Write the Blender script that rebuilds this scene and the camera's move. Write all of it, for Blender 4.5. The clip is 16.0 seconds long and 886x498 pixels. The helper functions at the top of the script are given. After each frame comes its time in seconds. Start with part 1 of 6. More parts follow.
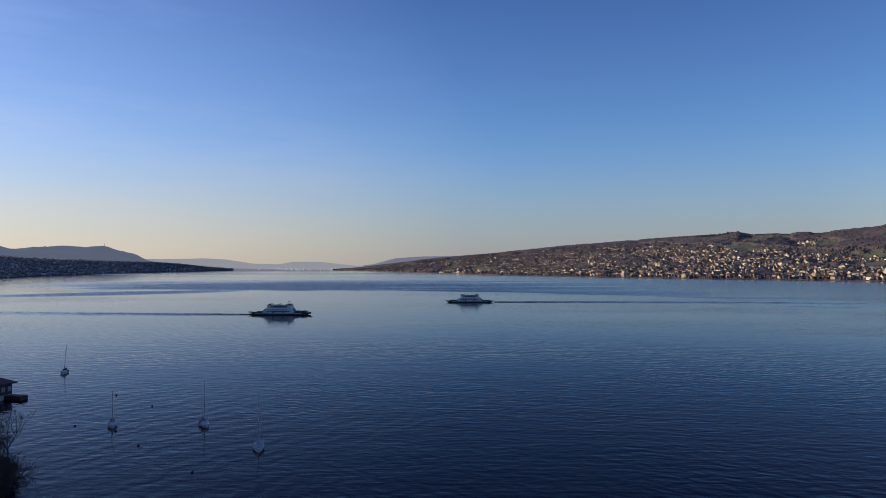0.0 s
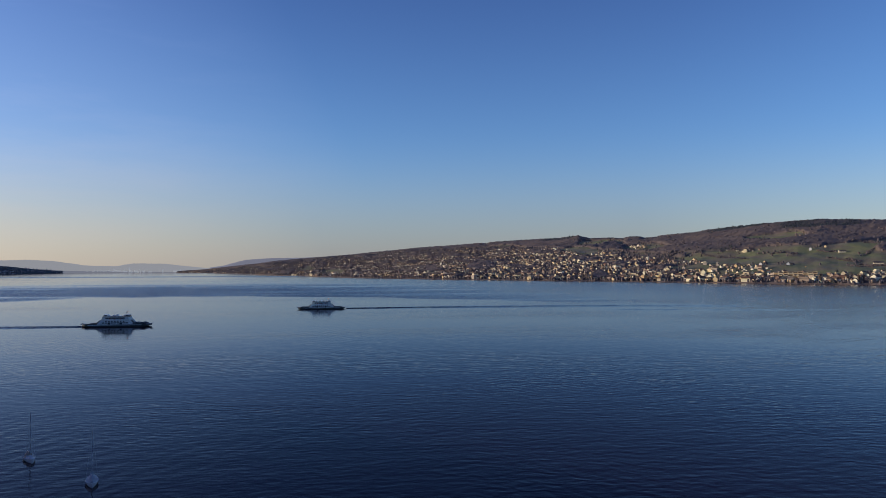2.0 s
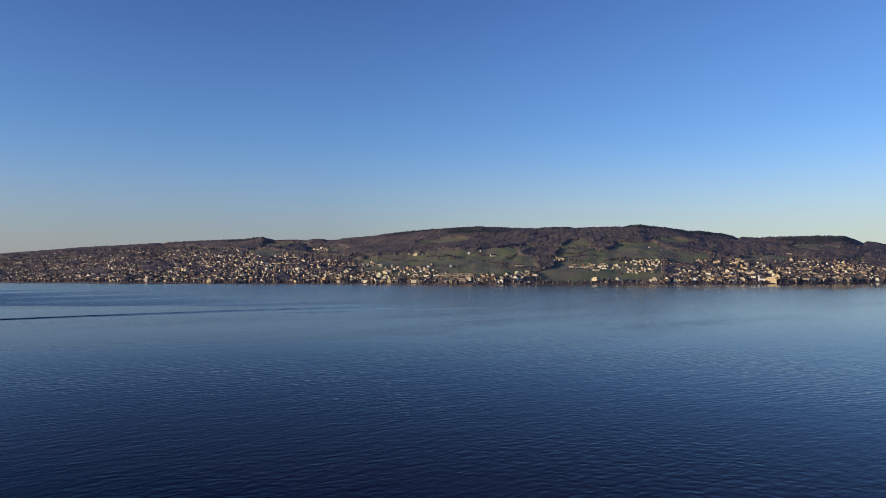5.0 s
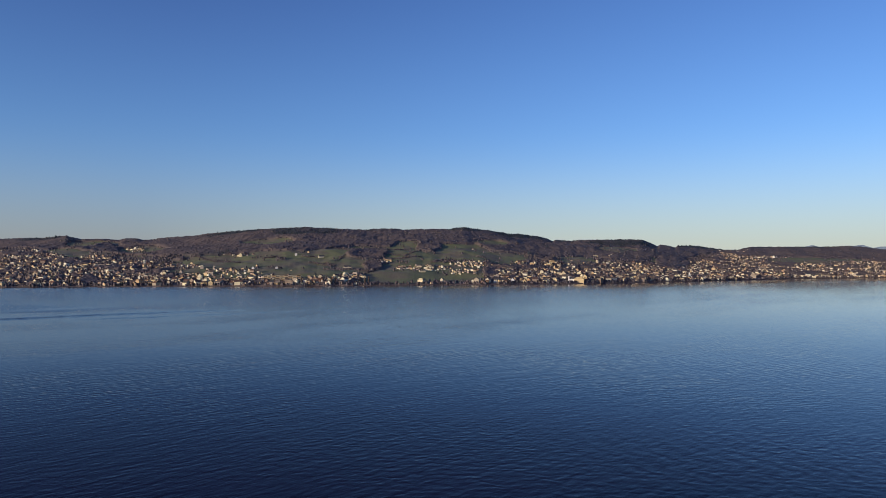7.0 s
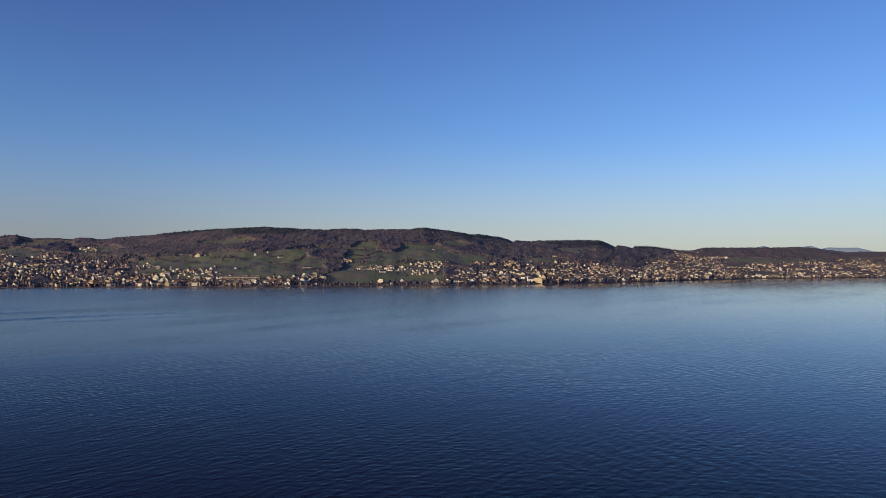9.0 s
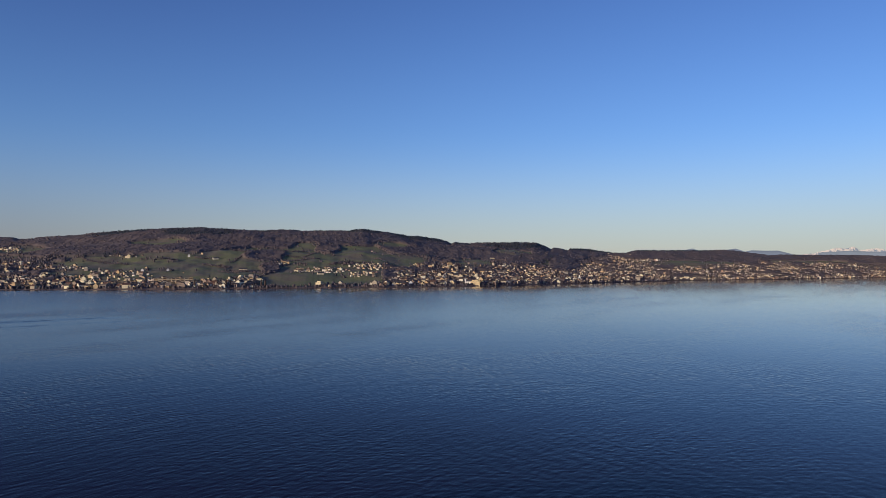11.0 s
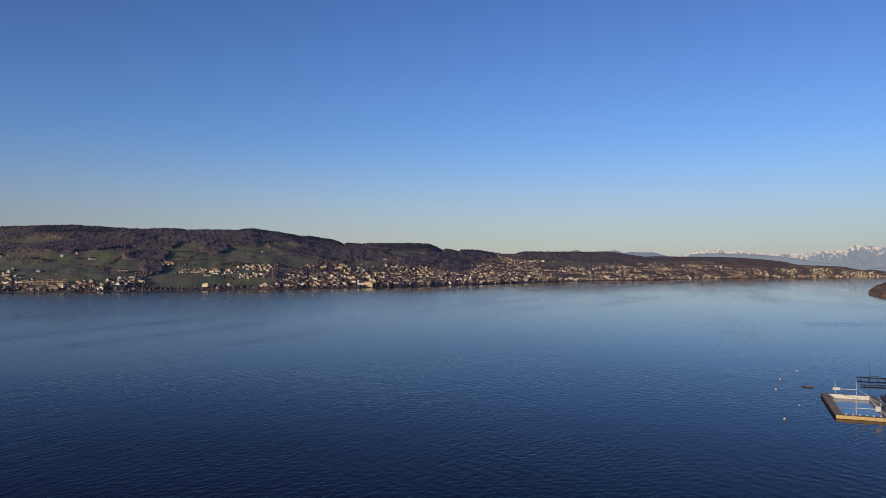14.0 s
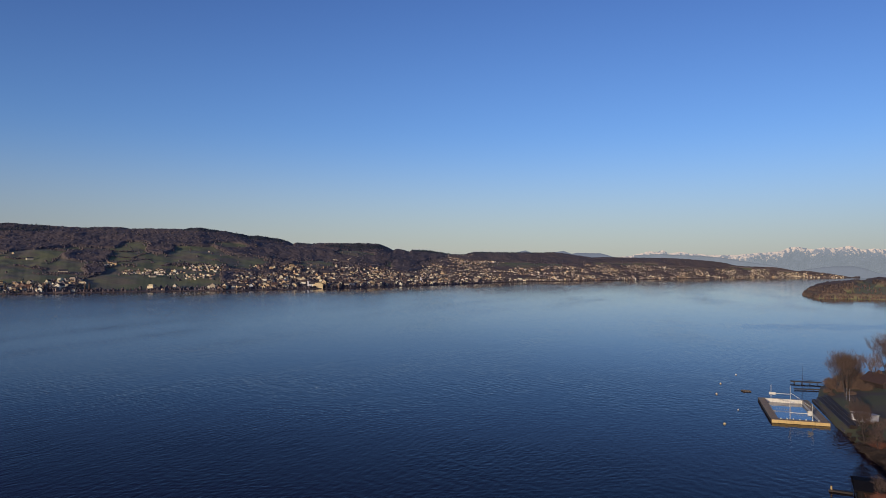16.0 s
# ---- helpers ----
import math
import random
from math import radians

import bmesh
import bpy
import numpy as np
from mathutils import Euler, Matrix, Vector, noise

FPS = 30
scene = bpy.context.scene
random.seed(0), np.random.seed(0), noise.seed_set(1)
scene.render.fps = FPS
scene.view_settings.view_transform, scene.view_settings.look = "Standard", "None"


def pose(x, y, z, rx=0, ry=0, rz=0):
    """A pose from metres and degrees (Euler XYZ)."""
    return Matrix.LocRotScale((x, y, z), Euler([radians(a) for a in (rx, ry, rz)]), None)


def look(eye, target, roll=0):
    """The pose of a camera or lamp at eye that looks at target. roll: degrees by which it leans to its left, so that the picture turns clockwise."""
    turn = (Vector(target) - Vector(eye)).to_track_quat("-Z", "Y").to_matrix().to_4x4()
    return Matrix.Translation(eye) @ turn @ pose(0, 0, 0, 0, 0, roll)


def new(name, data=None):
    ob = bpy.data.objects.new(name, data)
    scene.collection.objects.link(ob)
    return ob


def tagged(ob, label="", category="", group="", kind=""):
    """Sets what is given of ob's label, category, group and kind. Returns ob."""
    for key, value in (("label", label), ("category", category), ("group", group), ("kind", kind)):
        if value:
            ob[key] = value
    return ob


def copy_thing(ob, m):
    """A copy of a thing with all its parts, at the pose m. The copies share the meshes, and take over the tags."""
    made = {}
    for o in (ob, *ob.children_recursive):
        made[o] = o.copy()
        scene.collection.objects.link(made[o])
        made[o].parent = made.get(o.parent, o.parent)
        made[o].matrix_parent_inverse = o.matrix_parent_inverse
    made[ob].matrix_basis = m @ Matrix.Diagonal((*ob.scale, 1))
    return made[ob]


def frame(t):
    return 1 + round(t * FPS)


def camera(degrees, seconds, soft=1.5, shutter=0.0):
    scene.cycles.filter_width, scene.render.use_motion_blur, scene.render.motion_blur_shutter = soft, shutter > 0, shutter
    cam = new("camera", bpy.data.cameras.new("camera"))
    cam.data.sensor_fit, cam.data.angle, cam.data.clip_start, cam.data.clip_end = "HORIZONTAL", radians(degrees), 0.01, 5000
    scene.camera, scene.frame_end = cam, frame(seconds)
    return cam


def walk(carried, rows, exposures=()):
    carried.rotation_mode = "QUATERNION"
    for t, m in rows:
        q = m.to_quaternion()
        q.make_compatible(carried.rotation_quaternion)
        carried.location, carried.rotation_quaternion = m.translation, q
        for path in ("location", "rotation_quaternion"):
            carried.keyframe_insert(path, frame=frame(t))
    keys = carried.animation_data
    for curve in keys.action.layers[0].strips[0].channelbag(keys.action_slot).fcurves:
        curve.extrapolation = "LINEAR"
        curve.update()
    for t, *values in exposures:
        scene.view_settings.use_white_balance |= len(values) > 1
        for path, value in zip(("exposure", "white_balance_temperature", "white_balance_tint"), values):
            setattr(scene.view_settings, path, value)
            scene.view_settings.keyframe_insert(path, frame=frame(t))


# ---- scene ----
# the walk: seconds, x, y, z, pitch, roll, turn to the right
cam = camera(64.46, 16.0, soft=0.75)
ROWS = [
    (0.0, 0.00, 0.00, 38.25, 1.27, 0.05, 0.00),
    (0.5, 0.43, -1.14, 39.61, 1.27, 0.04, 1.29),
    (1.0, 0.81, -2.55, 40.99, 1.25, -0.04, 4.31),
    (1.5, 1.09, -4.46, 42.40, 1.29, 0.02, 8.16),
    (2.0, 1.65, -6.79, 43.73, 1.33, 0.09, 11.81),
    (2.5, 2.37, -9.63, 44.73, 1.32, 0.14, 15.46),
    (3.0, 3.18, -12.89, 45.48, 1.33, 0.20, 19.84),
    (3.5, 3.94, -16.44, 46.07, 1.33, 0.15, 24.22),
    (4.0, 4.48, -20.13, 46.58, 1.34, 0.16, 28.85),
    (4.5, 4.68, -23.79, 47.04, 1.35, 0.12, 33.00),
    (5.0, 4.49, -27.28, 47.53, 1.37, 0.09, 36.94),
    (5.5, 4.23, -30.75, 48.02, 1.38, 0.08, 40.85),
    (6.0, 3.83, -34.14, 48.51, 1.40, 0.09, 44.64),
    (6.5, 3.27, -37.43, 49.04, 1.40, 0.12, 48.01),
    (7.0, 2.52, -40.57, 49.63, 1.40, 0.14, 50.68),
    (7.3, 1.98, -42.38, 50.01, 1.39, 0.16, 51.83),
    (7.5, 1.57, -43.54, 50.28, 1.39, 0.17, 52.37),
    (8.0, 0.52, -46.41, 50.98, 1.37, 0.19, 53.02),
    (8.5, -0.99, -48.91, 51.85, 1.35, 0.14, 53.33),
    (9.0, -2.62, -51.36, 52.76, 1.35, 0.10, 53.77),
    (9.5, -4.48, -53.68, 53.75, 1.36, 0.06, 54.49),
    (10.0, -6.50, -55.85, 54.80, 1.38, 0.02, 55.53),
    (10.5, -8.62, -57.85, 55.93, 1.39, -0.01, 56.92),
    (10.8, -9.92, -58.95, 56.64, 1.40, -0.02, 57.95),
    (11.0, -10.78, -59.64, 57.12, 1.40, -0.03, 58.71),
    (11.5, -12.95, -61.32, 58.34, 1.39, -0.04, 60.60),
    (12.0, -15.19, -62.56, 59.69, 1.37, -0.08, 62.37),
    (12.5, -17.44, -63.37, 61.13, 1.36, -0.12, 63.74),
    (13.0, -19.61, -63.78, 62.58, 1.35, -0.12, 64.94),
    (13.5, -21.71, -63.91, 64.04, 1.33, -0.14, 66.19),
    (14.0, -23.71, -63.86, 65.51, 1.32, -0.21, 67.49),
    (14.5, -25.66, -63.74, 66.99, 1.32, -0.27, 68.65),
    (15.0, -27.60, -63.56, 68.47, 1.30, -0.28, 69.75),
    (15.5, -29.53, -63.32, 69.93, 1.28, -0.30, 70.81),
    (16.0, -31.45, -63.07, 71.37, 1.28, -0.35, 71.58),
]
walk(cam, [(t, pose(x, y, z, 90 + pitch, roll, -yaw)) for t, x, y, z, pitch, roll, yaw in ROWS],
     [(0.0, -0.04, 4850, 21), (3.0, -0.11, 4850, 21), (5.0, -0.05, 4850, 21), (8.0, -0.2, 4850, 24), (12.0, -0.34, 4850, 26), (16.0, -0.45, 4850, 26)])

# ---- sky, sun ----
SUN_AZ, SUN_EL = -77.0, 8.0        # degrees, azimuth clockwise from +y


def world_nodes():
    world = bpy.data.worlds.new("evening_sky")
    scene.world = world
    world.use_nodes = True
    nt = world.node_tree
    nt.nodes.clear()
    out = nt.nodes.new("ShaderNodeOutputWorld")
    back = nt.nodes.new("ShaderNodeBackground")
    sky = nt.nodes.new("ShaderNodeTexSky")
    sky.sky_type = "NISHITA"
    sky.sun_disc = False
    sky.sun_elevation = radians(SUN_EL)
    sky.sun_rotation = radians(SUN_AZ)
    sky.altitude = 400
    sky.air_density, sky.dust_density, sky.ozone_density = 1.0, 0.8, 2.2
    back.inputs["Strength"].default_value = 0.15
    # thin cirrus streaks over the sunset
    co = nt.nodes.new("ShaderNodeTexCoord")
    mp = nt.nodes.new("ShaderNodeMapping")
    mp.inputs["Scale"].default_value = (1.6, 1.6, 9.0)
    mp.inputs["Rotation"].default_value = (0.0, radians(9), 0.0)
    nt.links.new(co.outputs["Generated"], mp.inputs["Vector"])
    cloud = nt.nodes.new("ShaderNodeTexNoise")
    cloud.inputs["Scale"].default_value, cloud.inputs["Detail"].default_value, cloud.inputs["Roughness"].default_value = 1.5, 7, 0.62
    nt.links.new(mp.outputs["Vector"], cloud.inputs["Vector"])
    streak = nt.nodes.new("ShaderNodeMapRange")
    streak.inputs["From Min"].default_value, streak.inputs["From Max"].default_value = 0.45, 0.75
    streak.inputs["To Min"].default_value, streak.inputs["To Max"].default_value = 0.28, 0.6
    nt.links.new(cloud.outputs["Fac"], streak.inputs["Value"])
    west = nt.nodes.new("ShaderNodeVectorMath")
    west.operation = "DOT_PRODUCT"
    west.inputs[1].default_value = (-0.84, 0.54, -0.3)
    nt.links.new(co.outputs["Generated"], west.inputs[0])
    part_of = nt.nodes.new("ShaderNodeMapRange")
    part_of.inputs["From Min"].default_value, part_of.inputs["From Max"].default_value = 0.42, 1.0
    nt.links.new(west.outputs["Value"], part_of.inputs["Value"])
    amount = nt.nodes.new("ShaderNodeMath")
    amount.operation = "MULTIPLY"
    nt.links.new(streak.outputs["Result"], amount.inputs[0])
    rise = nt.nodes.new("ShaderNodeSeparateXYZ")
    nt.links.new(co.outputs["Generated"], rise.inputs[0])
    thin = nt.nodes.new("ShaderNodeMapRange")
    for key, x in zip(("From Min", "From Max", "To Min", "To Max"), (0.15, 0.45, 1.0, 0.8)):
        thin.inputs[key].default_value = x
    nt.links.new(rise.outputs["Z"], thin.inputs["Value"])
    veil = nt.nodes.new("ShaderNodeMath")
    veil.operation = "MULTIPLY"
    nt.links.new(part_of.outputs["Result"], veil.inputs[0])
    nt.links.new(thin.outputs["Result"], veil.inputs[1])
    nt.links.new(veil.outputs[0], amount.inputs[1])
    mix = nt.nodes.new("ShaderNodeMix")
    mix.data_type = "RGBA"
    veil_tone = nt.nodes.new("ShaderNodeMix")
    veil_tone.data_type = "RGBA"
    veil_tone.inputs["A"].default_value, veil_tone.inputs["B"].default_value = (5.4, 4.1, 2.7, 1), (4.4, 4.9, 5.1, 1)
    aloft = nt.nodes.new("ShaderNodeMapRange")
    aloft.inputs["From Min"].default_value, aloft.inputs["From Max"].default_value = 0.09, 0.3
    nt.links.new(rise.outputs["Z"], aloft.inputs["Value"])
    nt.links.new(aloft.outputs["Result"], veil_tone.inputs["Factor"])
    nt.links.new(veil_tone.outputs["Result"], mix.inputs["B"])
    nt.links.new(amount.outputs[0], mix.inputs["Factor"])
    nt.links.new(sky.outputs[0], mix.inputs["A"])
    # evening haze low over the horizon, warmer towards the sunset
    sep = nt.nodes.new("ShaderNodeSeparateXYZ")
    nt.links.new(co.outputs["Generated"], sep.inputs[0])
    low = nt.nodes.new("ShaderNodeMapRange")
    low.interpolation_type = "SMOOTHERSTEP"
    for key, x in zip(("From Min", "From Max", "To Min", "To Max"), (-0.05, 0.21, 0.66, 0.0)):
        low.inputs[key].default_value = x
    nt.links.new(sep.outputs["Z"], low.inputs["Value"])
    warm = nt.nodes.new("ShaderNodeMapRange")
    warm.inputs["From Min"].default_value, warm.inputs["From Max"].default_value = 0.5, 1.0
    nt.links.new(west.outputs["Value"], warm.inputs["Value"])
    tone = nt.nodes.new("ShaderNodeMix")
    tone.data_type = "RGBA"
    tone.inputs["B"].default_value = (6.6, 4.75, 2.25, 1)
    nt.links.new(warm.outputs["Result"], tone.inputs["Factor"])
    # the haze is palest opposite the sunset
    east = nt.nodes.new("ShaderNodeVectorMath")
    east.operation = "DOT_PRODUCT"
    east.inputs[1].default_value = (0.97, 0.24, 0.0)
    nt.links.new(co.outputs["Generated"], east.inputs[0])
    pale = nt.nodes.new("ShaderNodeMapRange")
    pale.inputs["From Min"].default_value, pale.inputs["From Max"].default_value = 0.66, 1.0
    nt.links.new(east.outputs["Value"], pale.inputs["Value"])
    side = nt.nodes.new("ShaderNodeMix")
    side.data_type = "RGBA"
    side.inputs["A"].default_value, side.inputs["B"].default_value = (2.7, 2.3, 1.65, 1), (5.3, 4.7, 2.6, 1)
    nt.links.new(pale.outputs["Result"], side.inputs["Factor"])
    nt.links.new(side.outputs["Result"], tone.inputs["A"])
    haze = nt.nodes.new("ShaderNodeMix")
    haze.data_type = "RGBA"
    nt.links.new(low.outputs["Result"], haze.inputs["Factor"])
    nt.links.new(mix.outputs["Result"], haze.inputs["A"])
    nt.links.new(tone.outputs["Result"], haze.inputs["B"])
    deep = nt.nodes.new("ShaderNodeMapRange")
    deep.interpolation_type = "SMOOTHSTEP"
    for key, x in zip(("From Min", "From Max", "To Min", "To Max"), (0.08, 0.62, 0.0, 1.0)):
        deep.inputs[key].default_value = x
    nt.links.new(sep.outputs["Z"], deep.inputs["Value"])
    clear = nt.nodes.new("ShaderNodeMix")
    clear.data_type, clear.blend_type = "RGBA", "MULTIPLY"
    clear.inputs["B"].default_value = (0.62, 0.54, 0.735, 1)
    lighter = nt.nodes.new("ShaderNodeMath")
    lighter.operation = "MULTIPLY_ADD"
    lighter.inputs[1].default_value, lighter.inputs[2].default_value = -0.42, 1.0
    nt.links.new(pale.outputs["Result"], lighter.inputs[0])
    depth = nt.nodes.new("ShaderNodeMath")
    depth.operation = "MULTIPLY"
    nt.links.new(deep.outputs["Result"], depth.inputs[0])
    nt.links.new(lighter.outputs[0], depth.inputs[1])
    nt.links.new(depth.outputs[0], clear.inputs["Factor"])
    nt.links.new(haze.outputs["Result"], clear.inputs["A"])
    nt.links.new(clear.outputs["Result"], back.inputs["Color"])
    nt.links.new(back.outputs[0], out.inputs["Surface"])
    return nt, sky, back


world_nodes()
sun = new("sun", bpy.data.lights.new("sun", "SUN"))
sun.data.energy, sun.data.angle, sun.data.color = 4.4, radians(0.6), (1.0, 0.74, 0.37)
_d = Vector((math.sin(radians(SUN_AZ)) * math.cos(radians(SUN_EL)), math.cos(radians(SUN_AZ)) * math.cos(radians(SUN_EL)), math.sin(radians(SUN_EL))))
sun.matrix_world = look(_d * 900, (0, 0, 0))


# ---- materials ----
def mat(name, a, b, scale=1.0, rough=0.8, fine=None, bump=0.0, metal=0.0, island=0.0, objrand=0.0, detail=4.0, contrast=(0.35, 0.65)):
    """Two colours mixed by noise at a real-world scale (per metre), a finer grain, and a shift from piece to piece."""
    m = bpy.data.materials.new(name)
    m.use_nodes = True
    nt = m.node_tree
    bsdf = nt.nodes["Principled BSDF"]
    geo = nt.nodes.new("ShaderNodeNewGeometry")
    n1 = nt.nodes.new("ShaderNodeTexNoise")
    n1.inputs["Scale"].default_value, n1.inputs["Detail"].default_value = scale, detail
    nt.links.new(geo.outputs["Position"], n1.inputs["Vector"])
    ramp = nt.nodes.new("ShaderNodeMapRange")
    ramp.inputs["From Min"].default_value, ramp.inputs["From Max"].default_value = contrast
    nt.links.new(n1.outputs["Fac"], ramp.inputs["Value"])
    mix = nt.nodes.new("ShaderNodeMix")
    mix.data_type = "RGBA"
    mix.inputs["A"].default_value, mix.inputs["B"].default_value = (*a, 1), (*b, 1)
    nt.links.new(ramp.outputs["Result"], mix.inputs["Factor"])
    colour = mix.outputs["Result"]
    n2 = nt.nodes.new("ShaderNodeTexNoise")
    n2.inputs["Scale"].default_value = fine or scale * 9
    n2.inputs["Detail"].default_value = 3
    nt.links.new(geo.outputs["Position"], n2.inputs["Vector"])
    hsv = nt.nodes.new("ShaderNodeHueSaturation")
    val = nt.nodes.new("ShaderNodeMapRange")
    val.inputs["To Min"].default_value, val.inputs["To Max"].default_value = 0.72, 1.28
    nt.links.new(n2.outputs["Fac"], val.inputs["Value"])
    nt.links.new(colour, hsv.inputs["Color"])
    value = val.outputs["Result"]
    for amount, node, socket in ((island, geo, "Random Per Island"), (objrand, None, "Random")):
        if amount:
            if node is None:
                node = nt.nodes.new("ShaderNodeObjectInfo")
            r = nt.nodes.new("ShaderNodeMapRange")
            r.inputs["To Min"].default_value, r.inputs["To Max"].default_value = 1 - amount, 1 + amount
            nt.links.new(node.outputs[socket], r.inputs["Value"])
            mul = nt.nodes.new("ShaderNodeMath")
            mul.operation = "MULTIPLY"
            nt.links.new(value, mul.inputs[0])
            nt.links.new(r.outputs["Result"], mul.inputs[1])
            value = mul.outputs[0]
    nt.links.new(value, hsv.inputs["Value"])
    nt.links.new(hsv.outputs["Color"], bsdf.inputs["Base Color"])
    bsdf.inputs["Roughness"].default_value, bsdf.inputs["Metallic"].default_value = rough, metal
    if bump:
        bp = nt.nodes.new("ShaderNodeBump")
        bp.inputs["Strength"].default_value, bp.inputs["Distance"].default_value = min(1, bump), bump
        nt.links.new(n2.outputs["Fac"], bp.inputs["Height"])
        nt.links.new(bp.outputs["Normal"], bsdf.inputs["Normal"])
    return m


def palette(name, colours, rough=0.75, source="island", grain=0.2, fine=0.6):
    """One of several colours for each joined piece or each object."""
    m = bpy.data.materials.new(name)
    m.use_nodes = True
    nt = m.node_tree
    bsdf = nt.nodes["Principled BSDF"]
    geo = nt.nodes.new("ShaderNodeNewGeometry")
    if source == "island":
        fac = geo.outputs["Random Per Island"]
    else:
        fac = nt.nodes.new("ShaderNodeObjectInfo").outputs["Random"]
    ramp = nt.nodes.new("ShaderNodeValToRGB")
    ramp.color_ramp.interpolation = "CONSTANT"
    while len(ramp.color_ramp.elements) < len(colours):
        ramp.color_ramp.elements.new(0.5)
    for i, c in enumerate(colours):
        ramp.color_ramp.elements[i].position = i / len(colours)
        ramp.color_ramp.elements[i].color = (*c, 1)
    nt.links.new(fac, ramp.inputs["Fac"])
    n2 = nt.nodes.new("ShaderNodeTexNoise")
    n2.inputs["Scale"].default_value = fine
    nt.links.new(geo.outputs["Position"], n2.inputs["Vector"])
    val = nt.nodes.new("ShaderNodeMapRange")
    val.inputs["To Min"].default_value, val.inputs["To Max"].default_value = 1 - grain, 1 + grain
    nt.links.new(n2.outputs["Fac"], val.inputs["Value"])
    hsv = nt.nodes.new("ShaderNodeHueSaturation")
    nt.links.new(ramp.outputs["Color"], hsv.inputs["Color"])
    nt.links.new(val.outputs["Result"], hsv.inputs["Value"])
    nt.links.new(hsv.outputs["Color"], bsdf.inputs["Base Color"])
    bsdf.inputs["Roughness"].default_value = rough
    return m


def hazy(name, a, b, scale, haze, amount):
    """A far backdrop: its colours, with air haze painted in as emission."""
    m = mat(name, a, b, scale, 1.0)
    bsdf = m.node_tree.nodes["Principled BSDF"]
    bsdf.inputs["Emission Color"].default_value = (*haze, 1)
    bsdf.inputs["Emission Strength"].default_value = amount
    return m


def water_material():
    m = bpy.data.materials.new("lake_water")
    m.use_nodes = True
    nt = m.node_tree
    bsdf = nt.nodes["Principled BSDF"]
    geo = nt.nodes.new("ShaderNodeNewGeometry")

    def noise_at(scale, sx, sy, turn, detail=3.0):
        mp = nt.nodes.new("ShaderNodeMapping")
        mp.inputs["Scale"].default_value = (sx, sy, 1)
        mp.inputs["Rotation"].default_value = (0, 0, radians(turn))
        nt.links.new(geo.outputs["Position"], mp.inputs["Vector"])
        n = nt.nodes.new("ShaderNodeTexNoise")
        n.inputs["Scale"].default_value, n.inputs["Detail"].default_value = scale, detail
        nt.links.new(mp.outputs["Vector"], n.inputs["Vector"])
        return n.outputs["Fac"]

    def maths(op, a, b):
        k = nt.nodes.new("ShaderNodeMath")
        k.operation = op
        for i, v in enumerate((a, b)):
            if isinstance(v, (int, float)):
                k.inputs[i].default_value = v
            else:
                nt.links.new(v, k.inputs[i])
        return k.outputs[0]

    def remap(v, a, b, c, d):
        k = nt.nodes.new("ShaderNodeMapRange")
        for key, x in zip(("From Min", "From Max", "To Min", "To Max"), (a, b, c, d)):
            k.inputs[key].default_value = x
        nt.links.new(v, k.inputs["Value"])
        return k.outputs["Result"]

    # wind patches: ruffled and calm stretches, long across the lake
    def stretch(x, y, turn, rx, ry):
        """1 at the middle of an oval of the lake, 0 at its rim."""
        mp = nt.nodes.new("ShaderNodeMapping")
        mp.vector_type = "TEXTURE"
        mp.inputs["Location"].default_value = (x, y, 0)
        mp.inputs["Rotation"].default_value = (0, 0, radians(turn))
        mp.inputs["Scale"].default_value = (rx, ry, 1e6)
        nt.links.new(geo.outputs["Position"], mp.inputs["Vector"])
        ln = nt.nodes.new("ShaderNodeVectorMath")
        ln.operation = "LENGTH"
        nt.links.new(mp.outputs["Vector"], ln.inputs[0])
        return remap(ln.outputs["Value"], 0.0, 1.0, 1.0, 0.0)

    streaks = noise_at(0.0022, 0.8, 4.0, 12, 5.0)
    small = stretch(910, -230, -70, 230, 90)
    place = nt.nodes.new("ShaderNodeSeparateXYZ")
    nt.links.new(geo.outputs["Position"], place.inputs[0])
    # a belt of breeze across the lake, its near edge sharp, its far edge frayed
    rim = noise_at(0.0021, 1.0, 1.6, 8, 3.0)
    inner = remap(maths("ADD", maths("ADD", place.outputs["Y"], maths("MULTIPLY", place.outputs["X"], 0.42)), maths("MULTIPLY", rim, 620)), 1245, 1285, 0.0, 1.0)
    outer = remap(maths("ADD", place.outputs["Y"], maths("MULTIPLY", streaks, 900)), 1960, 2260, 1.0, 0.0)
    belt = maths("MULTIPLY", maths("MULTIPLY", inner, outer), maths("MULTIPLY", remap(place.outputs["X"], 0, 620, 1.0, 0.0), remap(place.outputs["X"], -850, -480, 0.1, 1.0)))
    thin_belt = maths("MULTIPLY", remap(place.outputs["Y"], 2750, 2820, 0.0, 1.0), remap(place.outputs["Y"], 2980, 3080, 1.0, 0.0))
    belt = maths("MAXIMUM", maths("MULTIPLY", belt, remap(streaks, 0.36, 0.5, 0.25, 0.6)), maths("MULTIPLY", thin_belt, 0.4))
    belt = maths("MAXIMUM", belt, remap(stretch(-430, 950, 38, 210, 80), 0.0, 0.45, 0.0, 0.5))
    ruffled = maths("MAXIMUM", belt, small)
    near = stretch(60, -20, 0, 520, 520)
    def breeze(oval, steepest):
        patches = remap(maths("ADD", maths("MULTIPLY", streaks, 0.8), maths("MULTIPLY", oval, 0.35)), 0.56, 0.62, 0.0, steepest)
        return maths("MULTIPLY", patches, remap(oval, 0.0, 0.3, 0.0, 1.0))

